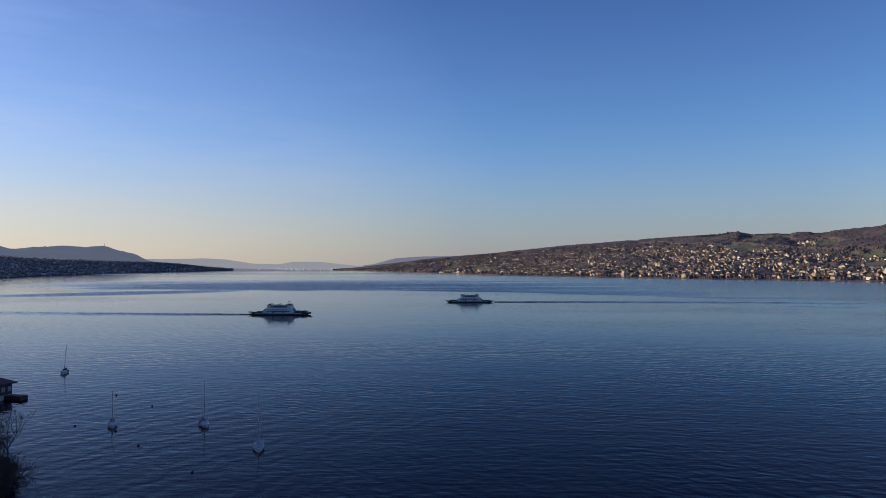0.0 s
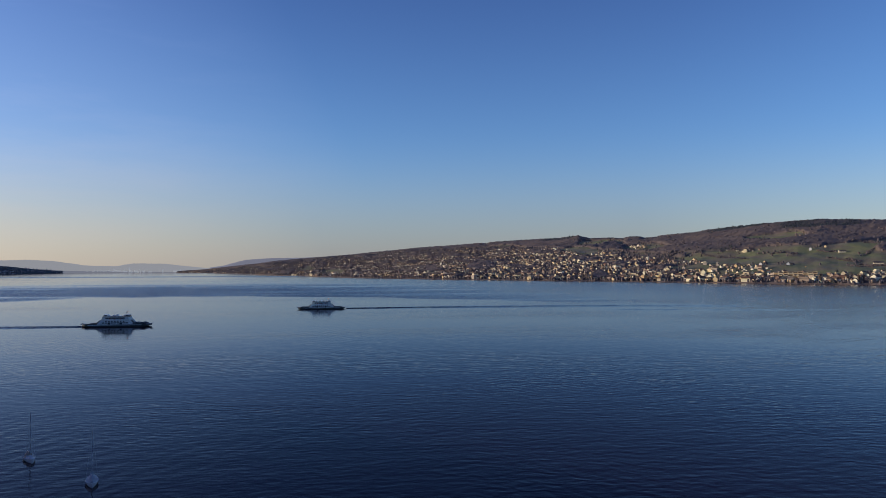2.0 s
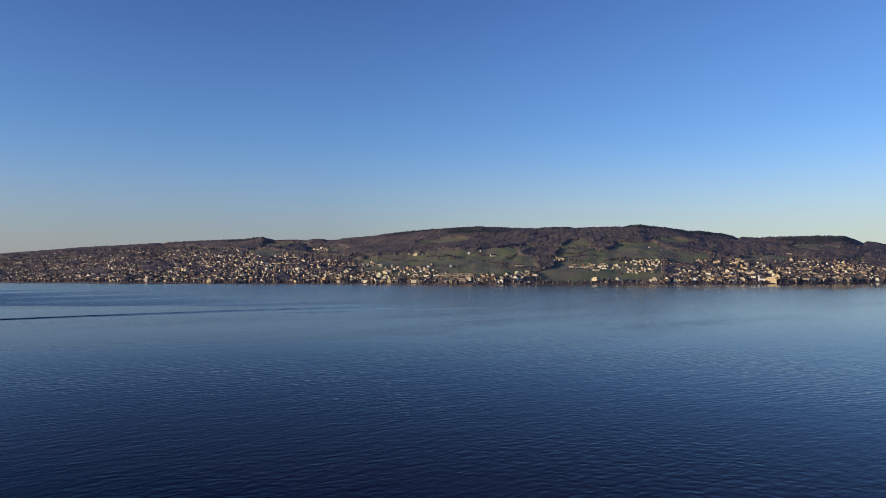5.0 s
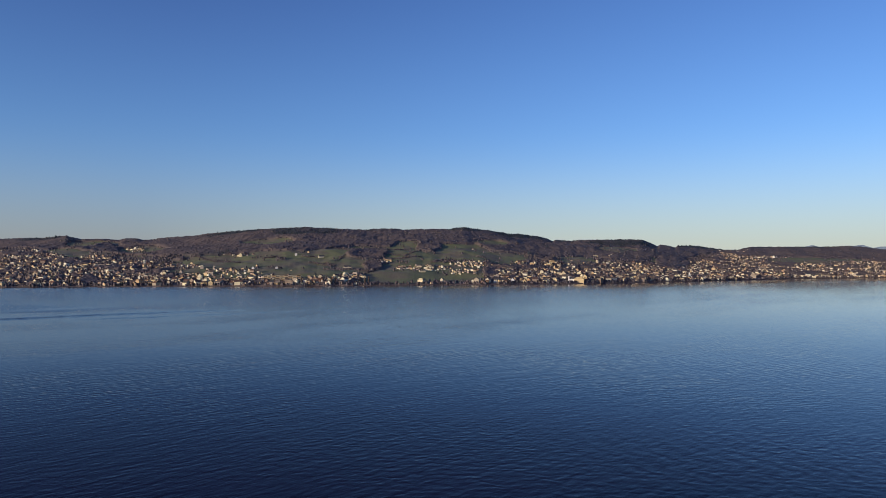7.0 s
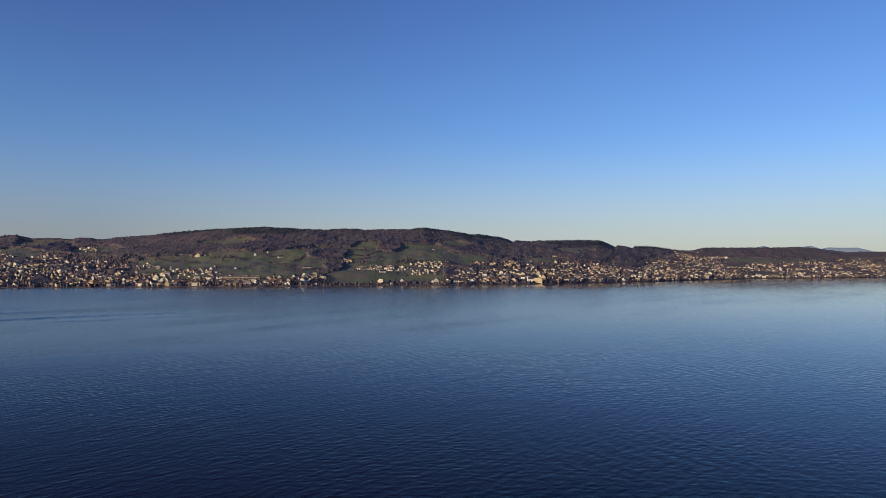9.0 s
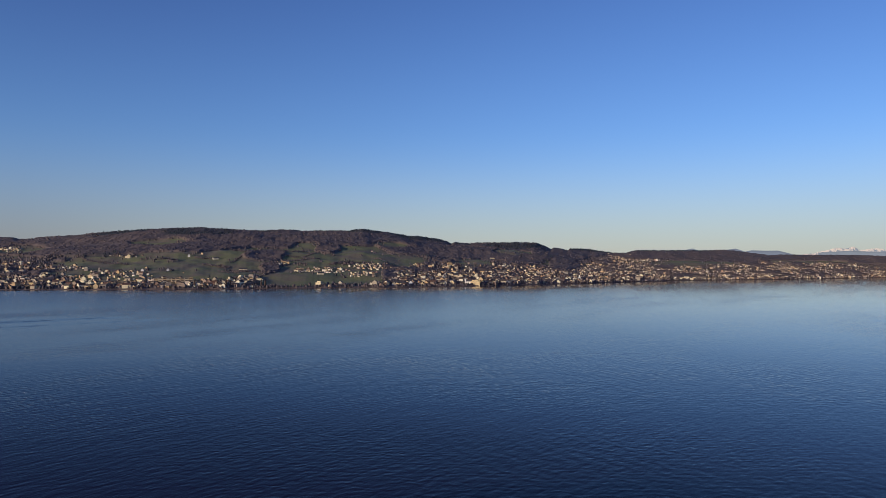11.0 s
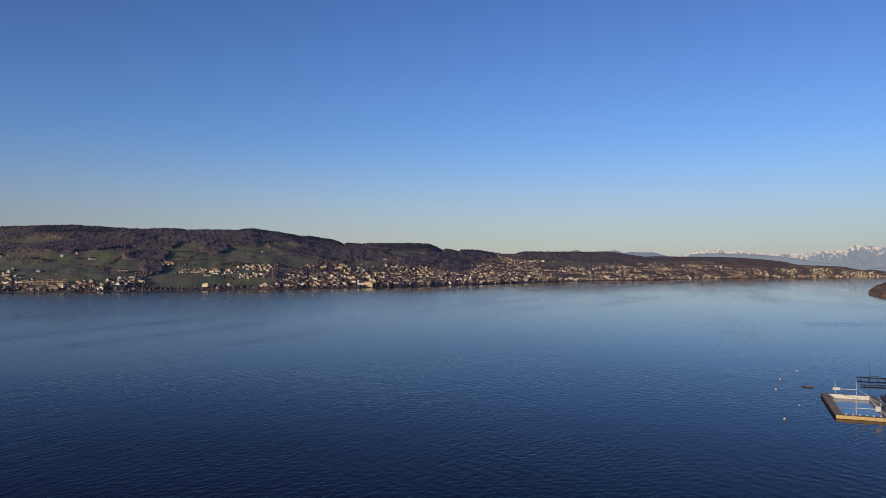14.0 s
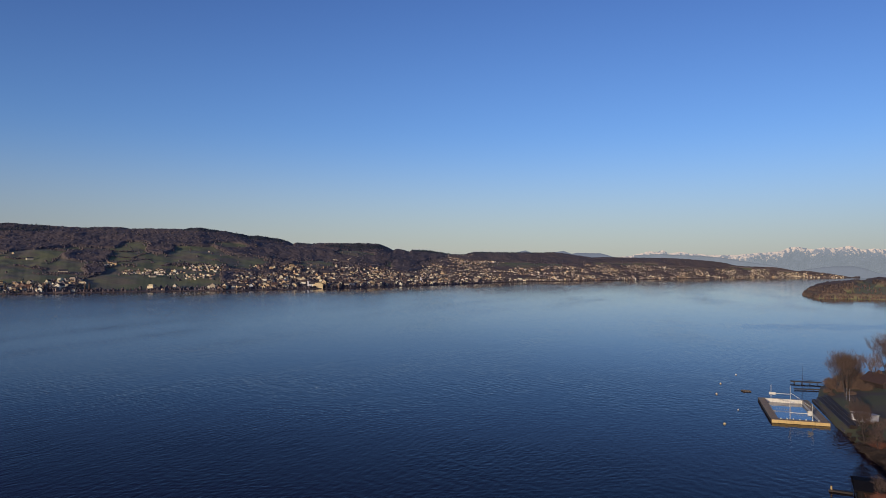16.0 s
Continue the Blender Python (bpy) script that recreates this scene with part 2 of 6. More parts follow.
    shore_wind = remap(maths("ADD", stretch(600, 1450, -46, 1650, 1050), maths("MULTIPLY", streaks, 0.3)), 0.2, 1.1, 0.08, 0.3)
    windy = maths("MAXIMUM", maths("MAXIMUM", belt, breeze(small, 0.14)), shore_wind)
    gust = remap(maths("ADD", streaks, maths("MULTIPLY", maths("MAXIMUM", ruffled, near), 0.42)), 0.46, 0.66, 0.0, 1.0)
    ripple = noise_at(0.55, 0.4, 1.0, 14, 1.5)
    cross = noise_at(0.5, 0.4, 1.0, 66, 1.5)
    chop = noise_at(1.5, 0.7, 1.0, -12, 1.0)
    swell = noise_at(0.11, 0.4, 1.0, 22, 1.0)
    height = maths("ADD", maths("ADD", maths("MULTIPLY", ripple, 0.083), maths("MULTIPLY", swell, 0.14)), maths("ADD", maths("MULTIPLY", chop, 0.015), maths("MULTIPLY", cross, 0.115)))
    # long wave trains that cross one another, each strong in some stretches only
    for length, turn, high, share in ((5.2, -85, 0.045, 0.0021), (6.5, 32, 0.05, 0.0031), (4.0, -30, 0.035, 0.0043), (3.1, -62, 0.025, 0.0057)):
        mp = nt.nodes.new("ShaderNodeMapping")
        mp.inputs["Rotation"].default_value = (0, 0, radians(turn))
        nt.links.new(geo.outputs["Position"], mp.inputs["Vector"])
        train = nt.nodes.new("ShaderNodeTexWave")
        train.wave_type, train.bands_direction, train.wave_profile = "BANDS", "X", "SIN"
        for key, x in zip(("Scale", "Distortion", "Detail", "Detail Scale", "Detail Roughness"), (0.314 / length, 9.0, 3.0, 1.4, 0.55)):
            train.inputs[key].default_value = x
        nt.links.new(mp.outputs["Vector"], train.inputs["Vector"])
        patchy = remap(noise_at(share * 2.2, 1.0, 1.0, turn, 2.0), 0.45, 0.62, 0.1, 1.0)
        height = maths("ADD", height, maths("MULTIPLY", maths("MULTIPLY", train.outputs["Fac"], patchy), high))
    bp = nt.nodes.new("ShaderNodeBump")
    bp.inputs["Distance"].default_value = 1.0
    nt.links.new(height, bp.inputs["Height"])
    nt.links.new(remap(gust, 0, 1, 0.2, 0.72), bp.inputs["Strength"])
    # small facets of the rippled surface, tilted to all sides
    facet = nt.nodes.new("ShaderNodeTexNoise")
    facet.inputs["Scale"].default_value, facet.inputs["Detail"].default_value = 3.2, 2.0
    nt.links.new(geo.outputs["Position"], facet.inputs["Vector"])
    tilt = nt.nodes.new("ShaderNodeVectorMath")
    tilt.operation = "SUBTRACT"
    nt.links.new(facet.outputs["Color"], tilt.inputs[0])
    tilt.inputs[1].default_value = (0.5, 0.5, 0.5)
    steep = nt.nodes.new("ShaderNodeVectorMath")
    steep.operation = "SCALE"
    nt.links.new(tilt.outputs["Vector"], steep.inputs[0])
    nt.links.new(windy, steep.inputs["Scale"])
    upright = nt.nodes.new("ShaderNodeVectorMath")
    upright.operation = "ADD"
    nt.links.new(steep.outputs["Vector"], upright.inputs[0])
    # sky reflection set through the normals: they tilt towards the near bank
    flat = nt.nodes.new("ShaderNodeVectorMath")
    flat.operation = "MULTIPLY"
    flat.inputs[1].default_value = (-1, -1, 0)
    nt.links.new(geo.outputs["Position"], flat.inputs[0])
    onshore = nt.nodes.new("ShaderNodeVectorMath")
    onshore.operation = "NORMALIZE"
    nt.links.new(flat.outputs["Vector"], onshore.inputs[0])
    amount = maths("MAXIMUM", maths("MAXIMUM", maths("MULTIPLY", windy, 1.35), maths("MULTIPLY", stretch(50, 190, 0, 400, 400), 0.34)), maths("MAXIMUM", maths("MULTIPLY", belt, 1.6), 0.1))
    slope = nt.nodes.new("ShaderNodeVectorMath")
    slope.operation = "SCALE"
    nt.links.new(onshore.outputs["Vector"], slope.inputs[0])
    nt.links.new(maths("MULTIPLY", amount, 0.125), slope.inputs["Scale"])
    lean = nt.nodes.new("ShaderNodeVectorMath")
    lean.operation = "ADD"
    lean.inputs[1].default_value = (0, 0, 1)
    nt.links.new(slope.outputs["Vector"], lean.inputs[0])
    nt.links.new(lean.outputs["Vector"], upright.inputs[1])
    level = nt.nodes.new("ShaderNodeVectorMath")
    level.operation = "NORMALIZE"
    nt.links.new(upright.outputs["Vector"], level.inputs[0])
    nt.links.new(level.outputs["Vector"], bp.inputs["Normal"])
    nt.links.new(bp.outputs["Normal"], bsdf.inputs["Normal"])
    nt.links.new(remap(gust, 0, 1, 0.05, 0.07), bsdf.inputs["Roughness"])
    # glossier towards the lake's head, away from the sun, mirrored sky put into colour
    sky_sheen = stretch(2300, -130, 0, 1900, 600)
    nt.links.new(remap(sky_sheen, 0.0, 0.6, 1.16, 1.5), bsdf.inputs["IOR"])
    body = nt.nodes.new("ShaderNodeMix")
    body.data_type = "RGBA"
    body.inputs["A"].default_value, body.inputs["B"].default_value = (0.012, 0.006, 0.016, 1), (0.05, 0.075, 0.035, 1)
    nt.links.new(remap(sky_sheen, 0.1, 0.6, 0.0, 1.0), body.inputs["Factor"])
    nt.links.new(body.outputs["Result"], bsdf.inputs["Base Color"])
    return m


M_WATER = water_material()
M_MEADOW = mat("meadow_and_soil", (0.185, 0.19, 0.072), (0.19, 0.158, 0.092), 0.012, 0.95, 0.15, contrast=(0.44, 0.6))


def add_canopy(m, shade=(0.105, 0.082, 0.075), light=(0.165, 0.121, 0.093), scale=0.009):
    """Bare brown treetops and dark firs where the map of the land says wood."""
    nt = m.node_tree
    bsdf = nt.nodes["Principled BSDF"]
    geo = nt.nodes.new("ShaderNodeNewGeometry")
    colour = bsdf.inputs["Base Color"].links[0].from_socket

    def over(below, name, a, b, scale):
        n = nt.nodes.new("ShaderNodeTexNoise")
        n.inputs["Scale"].default_value, n.inputs["Detail"].default_value, n.inputs["Roughness"].default_value = scale, 6, 0.65
        nt.links.new(geo.outputs["Position"], n.inputs["Vector"])
        ramp = nt.nodes.new("ShaderNodeMapRange")
        ramp.inputs["From Min"].default_value, ramp.inputs["From Max"].default_value = 0.36, 0.64
        nt.links.new(n.outputs["Fac"], ramp.inputs["Value"])
        tone = nt.nodes.new("ShaderNodeMix")
        tone.data_type = "RGBA"
        tone.inputs["A"].default_value, tone.inputs["B"].default_value = (*a, 1), (*b, 1)
        nt.links.new(ramp.outputs["Result"], tone.inputs["Factor"])
        at = nt.nodes.new("ShaderNodeAttribute")
        at.attribute_name = name
        mix = nt.nodes.new("ShaderNodeMix")
        mix.data_type = "RGBA"
        nt.links.new(below, mix.inputs["A"])
        nt.links.new(tone.outputs["Result"], mix.inputs["B"])
        nt.links.new(at.outputs["Fac"], mix.inputs["Factor"])
        return mix.outputs["Result"]

    colour = over(colour, "wood", shade, light, scale)
    colour = over(colour, "fir", (0.03, 0.038, 0.037), (0.05, 0.054, 0.05), 0.02)
    nt.links.new(colour, bsdf.inputs["Base Color"])


add_canopy(M_MEADOW)
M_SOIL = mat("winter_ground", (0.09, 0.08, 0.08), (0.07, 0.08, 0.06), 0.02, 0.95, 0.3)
M_WOOD = palette("bare_woodland", [(0.12, 0.096, 0.094), (0.13, 0.1, 0.091), (0.11, 0.091, 0.092), (0.14, 0.105, 0.09), (0.118, 0.095, 0.094), (0.098, 0.083, 0.084), (0.113, 0.092, 0.092)], 0.95, grain=0.5, fine=0.014)
M_FIR = palette("conifers", [(0.024, 0.034, 0.036), (0.028, 0.036, 0.038), (0.034, 0.04, 0.042), (0.046, 0.046, 0.05)], 0.95, grain=0.4, fine=0.02)
# bank trees paler than the hillside woods, air haze put into the colour
M_BANKWOOD = palette("woodland_lightened_for_haze", [(0.34, 0.255, 0.23), (0.37, 0.275, 0.24), (0.31, 0.24, 0.22), (0.27, 0.21, 0.19)], 0.95, grain=0.4, fine=0.014)
# duller copy of the house walls, the bank's shade put into the colour
M_BANKWALLS = palette("walls_toned_for_shade", [(0.42, 0.38, 0.35), (0.55, 0.5, 0.46), (0.34, 0.3, 0.28), (0.25, 0.22, 0.21)], 0.85)
M_WALLS = palette("house_walls", [(0.68, 0.57, 0.33), (0.8, 0.71, 0.44), (0.46, 0.38, 0.25), (0.78, 0.71, 0.5), (0.52, 0.36, 0.17), (0.32, 0.24, 0.17), (0.7, 0.54, 0.27), (0.24, 0.16, 0.11), (0.4, 0.33, 0.25)], 0.85)
M_ROOFS = palette("house_roofs", [(0.12, 0.07, 0.05), (0.09, 0.065, 0.055), (0.16, 0.085, 0.05), (0.07, 0.065, 0.065), (0.2, 0.16, 0.12), (0.11, 0.08, 0.06)], 0.85)


# ---- mesh helpers ----
def mesh_object(name, verts, faces, material, parent=None, smooth=False):
    me = bpy.data.meshes.new(name)
    me.from_pydata([tuple(map(float, v)) for v in verts], [], [tuple(map(int, f)) for f in faces])
    me.materials.append(material)
    if smooth:
        me.polygons.foreach_set("use_smooth", [True] * len(me.polygons))
    me.update()
    ob = new(name, me)
    ob.parent = parent
    return ob


def part(name, bm, material, parent=None, label="", smooth=False):
    me = bpy.data.meshes.new(name)
    bm.to_mesh(me)
    bm.free()
    me.materials.append(material)
    if smooth:
        me.polygons.foreach_set("use_smooth", [True] * len(me.polygons))
    ob = new(name, me)
    ob.parent = parent
    if label:
        tagged(ob, label)
    return ob


def box(bm, x0, x1, y0, y1, z0, z1, bevel=0.0):
    m = Matrix.Translation(((x0 + x1) / 2, (y0 + y1) / 2, (z0 + z1) / 2)) @ Matrix.Diagonal((abs(x1 - x0), abs(y1 - y0), abs(z1 - z0), 1))
    g = bmesh.ops.create_cube(bm, size=1, matrix=m)
    if bevel:
        edges = {e for v in g["verts"] for e in v.link_edges}
        bmesh.ops.bevel(bm, geom=list(edges), offset=bevel, segments=1, affect="EDGES")
    return bm


def boxed(*args, bevel=0.0):
    return box(bmesh.new(), *args, bevel=bevel)


def rod(bm, a, b, r0, r1=None, n=6):
    """A tapered round bar from a to b."""
    a, b = Vector(a), Vector(b)
    d = b - a
    g = bmesh.ops.create_cone(bm, cap_ends=True, segments=n, radius1=r0, radius2=r0 if r1 is None else r1, depth=d.length)
    q = Vector((0, 0, 1)).rotation_difference(d.normalized()).to_matrix().to_4x4()
    bmesh.ops.transform(bm, matrix=Matrix.Translation((a + b) / 2) @ q, verts=g["verts"])
    return bm


def prism(bm, outline, y0, y1):
    """An outline in x and z, drawn out from y0 to y1."""
    a = [bm.verts.new((x, y0, z)) for x, z in outline]
    b = [bm.verts.new((x, y1, z)) for x, z in outline]
    n = len(outline)
    bm.faces.new(a)
    bm.faces.new(b[::-1])
    for i in range(n):
        bm.faces.new((a[i], b[i], b[(i + 1) % n], a[(i + 1) % n]))
    bmesh.ops.recalc_face_normals(bm, faces=bm.faces)
    return bm


def scatter_mesh(name, template_v, template_f, places, sizes, material, rng, jitter=0.18):
    """Many small shapes joined in one mesh: each turned, scaled and roughened by itself."""
    tv, tf = np.array(template_v, float), np.array(template_f, int)
    n, k = len(places), len(tv)
    turn = rng.uniform(0, 2 * np.pi, n)
    v = np.repeat(tv[None], n, 0) * (1 + rng.normal(0, jitter, (n, k, 1)))
    c, s = np.cos(turn)[:, None], np.sin(turn)[:, None]
    x, y = v[..., 0] * c - v[..., 1] * s, v[..., 0] * s + v[..., 1] * c
    v = np.stack([x * sizes[:, :1], y * sizes[:, :1], v[..., 2] * sizes[:, 1:2]], -1) + places[:, None]
    f = (tf[None] + (np.arange(n) * k)[:, None, None]).reshape(-1, tf.shape[1])
    me = bpy.data.meshes.new(name)
    me.from_pydata(v.reshape(-1, 3).tolist(), [], f.tolist())
    me.materials.append(material)
    me.update()
    return new(name, me)


def round_crown():
    """A broad uneven crown that reaches low, its foot at 0, 1 high and 1 wide."""
    rings = [(0.0, 0.34), (0.42, 0.5), (0.8, 0.36)]
    v, f = [], []
    for i, (z, r) in enumerate(rings):
        for j in range(5):
            a = j * 2 * np.pi / 5 + i * 0.6
            v.append((r * np.cos(a), r * np.sin(a), z))
    v.append((0, 0, 1))
    for i in range(2):
        for j in range(5):
            a, b, c, d = i * 5 + j, i * 5 + (j + 1) % 5, i * 5 + 5 + (j + 1) % 5, i * 5 + 5 + j
            f += [(a, b, c), (a, c, d)]
    f += [(10 + j, 10 + (j + 1) % 5, 15) for j in range(5)]
    return v, f


def fir_crown():
    v, f = [], []
    for i, (z, r) in enumerate([(0.0, 0.06), (0.14, 0.5), (0.45, 0.36), (0.75, 0.2)]):
        for j in range(5):
            a = j * 2 * np.pi / 5 + i * 0.6
            v.append((r * np.cos(a), r * np.sin(a), z))
    v.append((0, 0, 1))
    for i in range(3):
        for j in range(5):
            a, b, c, d = i * 5 + j, i * 5 + (j + 1) % 5, i * 5 + 5 + (j + 1) % 5, i * 5 + 5 + j
            f += [(a, b, c), (a, c, d)]
    f += [(15 + j, 15 + (j + 1) % 5, 20) for j in range(5)]
    return v, f


# ---- land ----
def smooth_interp(x, xs, ys):
    """Values between control points, eased at the corners."""
    xs, ys = np.asarray(xs, float), np.asarray(ys, float)
    h = min(0.35 * np.min(np.diff(xs)), 0.5)
    return sum(np.interp(np.asarray(x, float) + o * h, xs, ys) for o in (-2, -1, 0, 1, 2)) / 5


def wander(x, y, scale, seed):
    """Cheap smooth noise on arrays, about -1 to 1."""
    r = np.random.default_rng(seed)
    out = np.zeros(np.broadcast(x, y).shape)
    total = 0
    for o in range(4):
        for _ in range(4):
            a, p = r.uniform(0, 2 * np.pi, 2)
            out = out + np.sin((x * np.cos(a) + y * np.sin(a)) * 2 ** o / scale * 6.283 + p) / 2 ** o
            total += 0.36 / 2 ** o
    return out / total / 1.6


class Land:
    """A shore and a crest, each a line over the bearing from the origin, and the slope between them."""

    def __init__(self, bearings, shore, crest_bearings, crest_r, crest_z, seed, rough=5.0, power=1.05, less=0.0, canopy=0.0, ragged=0.0):
        self.b, self.shore, self.cb, self.cr, self.cz = bearings, shore, crest_bearings, crest_r, crest_z
        self.seed, self.rough, self.power, self.less, self.canopy, self.ragged = seed, rough, power, less, canopy, ragged

    def at(self, az, u):
        az, u = np.asarray(az, float), np.asarray(u, float)
        rs, rc, zc = smooth_interp(az, self.b, self.shore), smooth_interp(az, self.cb, self.cr), np.interp(az, self.cb, self.cz) - self.less
        gentle = sum(np.interp(az + o, self.cb, self.cz) for o in (-3, -2, -1, 0, 1, 2, 3)) / 7 - self.less
        zc = gentle + (zc - gentle) * np.clip((u - 0.8) / 0.2, 0, 1)
        a = np.radians(az)
        rs = rs * (1 + 0.004 * wander(az * 40, az * 0, 60, self.seed + 5))
        r = rs + (rc - rs) * u
        x, y = r * np.sin(a), r * np.cos(a)
        up = np.clip(u, 0, 1) ** self.power
        z = zc * up + 1.5 * np.clip(u / 0.004, 0, 1) * (u < 1.2)
        z = z + self.rough * wander(x, y, 420, self.seed) * np.clip(u * 8, 0, 1) * np.clip((1 - u) * 6, 0, 1)
        z = z + 0.16 * self.rough * wander(x, y, 150, self.seed + 9) * np.clip(u * 5 - 0.3, 0, 1) * np.clip((1 - u) * 8, 0, 1)
        z = np.where(u > 1, zc - (u - 1) * 300, z)
        z = np.where(u <= 0, -3.0 + u * 60, z)
        return np.stack([x, y, z], -1)

    def build(self, name, az0, az1, columns, rows, material, label, category, kind="structure", cover=None):
        us = np.concatenate([[-0.02, 0.0, 0.004], np.linspace(0.012, 1, rows), [1.1, 1.4]])
        az = np.linspace(az0, az1, columns)
        g = self.at(az[None, :], us[:, None])
        if self.canopy:
            az1_, u1_ = np.broadcast_arrays(az[None, :], us[:, None])
            dense = np.clip((cover(az1_, u1_, g[..., 0], g[..., 1]) - 0.55) / 0.3, 0, 1)
            lumps = np.random.default_rng(self.seed + 3).normal(0, 0.11, g.shape[:2])
            g[..., 2] += self.canopy * dense * (u1_ > 0.03) * (0.85 + 0.2 * wander(g[..., 0], g[..., 1], 45, 77) + lumps)
        if self.ragged:
            g[np.isclose(us, 1.0), :, 2] += self.ragged * np.abs(np.random.default_rng(self.seed).normal(0, 1, columns))
        n, m = len(us), columns
        i, j = np.meshgrid(np.arange(n - 1), np.arange(m - 1), indexing="ij")
        a = (i * m + j).ravel()
        f = np.stack([a, a + m, a + m + 1, a + 1], 1)
        ob = mesh_object(name, g.reshape(-1, 3), f, material, smooth=True)
        if cover is not None:
            az2, u2 = np.broadcast_arrays(az[None, :], us[:, None])
            w = cover(az2, u2, g[..., 0], g[..., 1])
            w = np.where(u2 < 0.02, 1.0, w)
            ob.data.attributes.new("wood", "FLOAT", "POINT").data.foreach_set("value", np.clip(w * 1.6, 0, 1).ravel().astype(np.float32))
            dark = fir_share(az2, u2, g[..., 0], g[..., 1]) * (0.6 + 0.8 * wander(g[..., 0], g[..., 1], 300, 62))
            ob.data.attributes.new("fir", "FLOAT", "POINT").data.foreach_set("value", np.clip(dark, 0, 1).ravel().astype(np.float32))
        return tagged(ob, label, category, kind=kind)


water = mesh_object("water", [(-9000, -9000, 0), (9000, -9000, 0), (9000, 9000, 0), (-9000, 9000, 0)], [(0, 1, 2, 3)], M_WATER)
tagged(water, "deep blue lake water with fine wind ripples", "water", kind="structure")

def in_ovals(az, u, n, rows):
    """1 inside any of the ovals (bearing, height up the slope, half widths), with uneven rims."""
    out = np.zeros(np.broadcast(az, u).shape)
    for a, b, wa, wb in rows:
        out = np.maximum(out, np.clip((1 - ((az - a) / wa) ** 2 - ((u - b) / wb) ** 2 + 0.45 * n) / 0.3, 0, 1))
    return out


# open meadows, copses and dark fir stands on the hillside
MEADOWS = [(23.1, 0.61, 1.6, 0.12), (24.6, 0.85, 2.0, 0.1), (27.7, 0.68, 1.9, 0.14), (34.5, 0.37, 3.9, 0.1), (31.3, 0.19, 1.7, 0.045), (22.9, 0.3, 1.5, 0.04), (40.5, 0.3, 4.0, 0.15), (41.5, 0.18, 4.0, 0.09), (48.6, 0.52, 1.6, 0.16), (52.6, 0.51, 3.0, 0.16), (48.4, 0.1, 3.5, 0.08), (52.3, 0.09, 2.9, 0.05)]
GLADES = [(62.4, 0.42, 1.8, 0.12), (65.4, 0.72, 1.7, 0.1), (56.6, 0.41, 1.8, 0.1), (41.9, 0.45, 1.8, 0.09), (79.2, 0.51, 3.2, 0.1), (95.3, 0.75, 1.0, 0.1), (45.7, 0.11, 1.5, 0.08), (1.0, 0.33, 0.8, 0.18), (3.0, 0.16, 1.1, 0.1), (68.7, 0.47, 1.8, 0.08), (37.0, 0.72, 2.2, 0.06), (55.0, 0.7, 1.8, 0.06), (87.0, 0.7, 2.5, 0.08)]
COPSES = [(45.5, 0.45, 1.8, 0.09), (45.8, 0.27, 1.0, 0.08), (50.4, 0.6, 1.1, 0.14), (15.1, 0.25, 1.4, 0.1), (11.3, 0.18, 0.9, 0.06), (25.3, 0.72, 1.1, 0.15), (69.6, 0.45, 1.3, 0.2), (65.9, 0.51, 2.0, 0.08), (60.5, 0.58, 3.8, 0.09), (24.5, 0.08, 0.7, 0.07), (26.2, 0.26, 1.6, 0.05), (55.7, 0.17, 0.8, 0.1)]
FIRS = [(65.2, 0.93, 2.4, 0.1), (57.5, 0.97, 2.8, 0.07), (39.9, 0.92, 3.2, 0.1), (33.4, 0.97, 3.2, 0.06), (53.0, 0.98, 1.4, 0.04), (21.7, 0.95, 1.9, 0.07), (46.6, 0.98, 1.8, 0.04), (71.7, 0.97, 2.1, 0.05), (77.7, 0.97, 3.2, 0.05), (32.6, 0.5, 1.9, 0.04), (61.2, 0.98, 0.9, 0.05)]


def uneven(x, y):
    return wander(x, y, 420, 51) + 0.6 * wander(x, y, 140, 52)


def wood_share(az, u, x, y):
    """How likely a tree stands here on the sunny hillside."""
    edge = np.interp(az, [-9, 0, 4.8, 6.8, 10, 17.5, 20, 24.4, 26.4, 30.8, 34, 38, 40.5, 42.5, 44, 50, 54, 56, 61, 66, 70, 73, 76, 80, 84.5, 89, 93, 95, 97, 103], [0.62, 0.85, 0.94, 0.87, 0.83, 0.83, 0.71, 0.6, 0.52, 0.48, 0.46, 0.46, 0.48, 0.54, 0.6, 0.62, 0.62, 0.5, 0.46, 0.5, 0.52, 0.86, 0.68, 0.5, 0.7, 0.66, 0.58, 0.68, 0.8, 0.95])
    n = uneven(x, y)
    inside = np.clip((u - edge + 0.03 * n) / 0.025, 0, 1)
    copse = np.clip((wander(x, y, 260, 53) + 0.7 * wander(x, y, 80, 54) - 0.3) / 0.12, 0, 1)
    open_land = (az > 31) & (az < 55) & (u > 0.05)
    low = np.where(open_land, 0.3 * copse, 0.5 + 0.35 * copse)
    low = np.where(u < 0.02, 0.5, low)
    w = np.maximum(inside, np.where(u < edge, low, 0))
    lawn = np.maximum(in_ovals(az, u, n, MEADOWS), in_ovals(az, u, n, GLADES))
    w = w * (1 - lawn * np.where(copse > 0.9, 0.75, 0.98))
    return np.maximum(w, in_ovals(az, u, n, COPSES))


def fir_share(az, u, x, y):
    return in_ovals(az, u, uneven(x, y), FIRS)


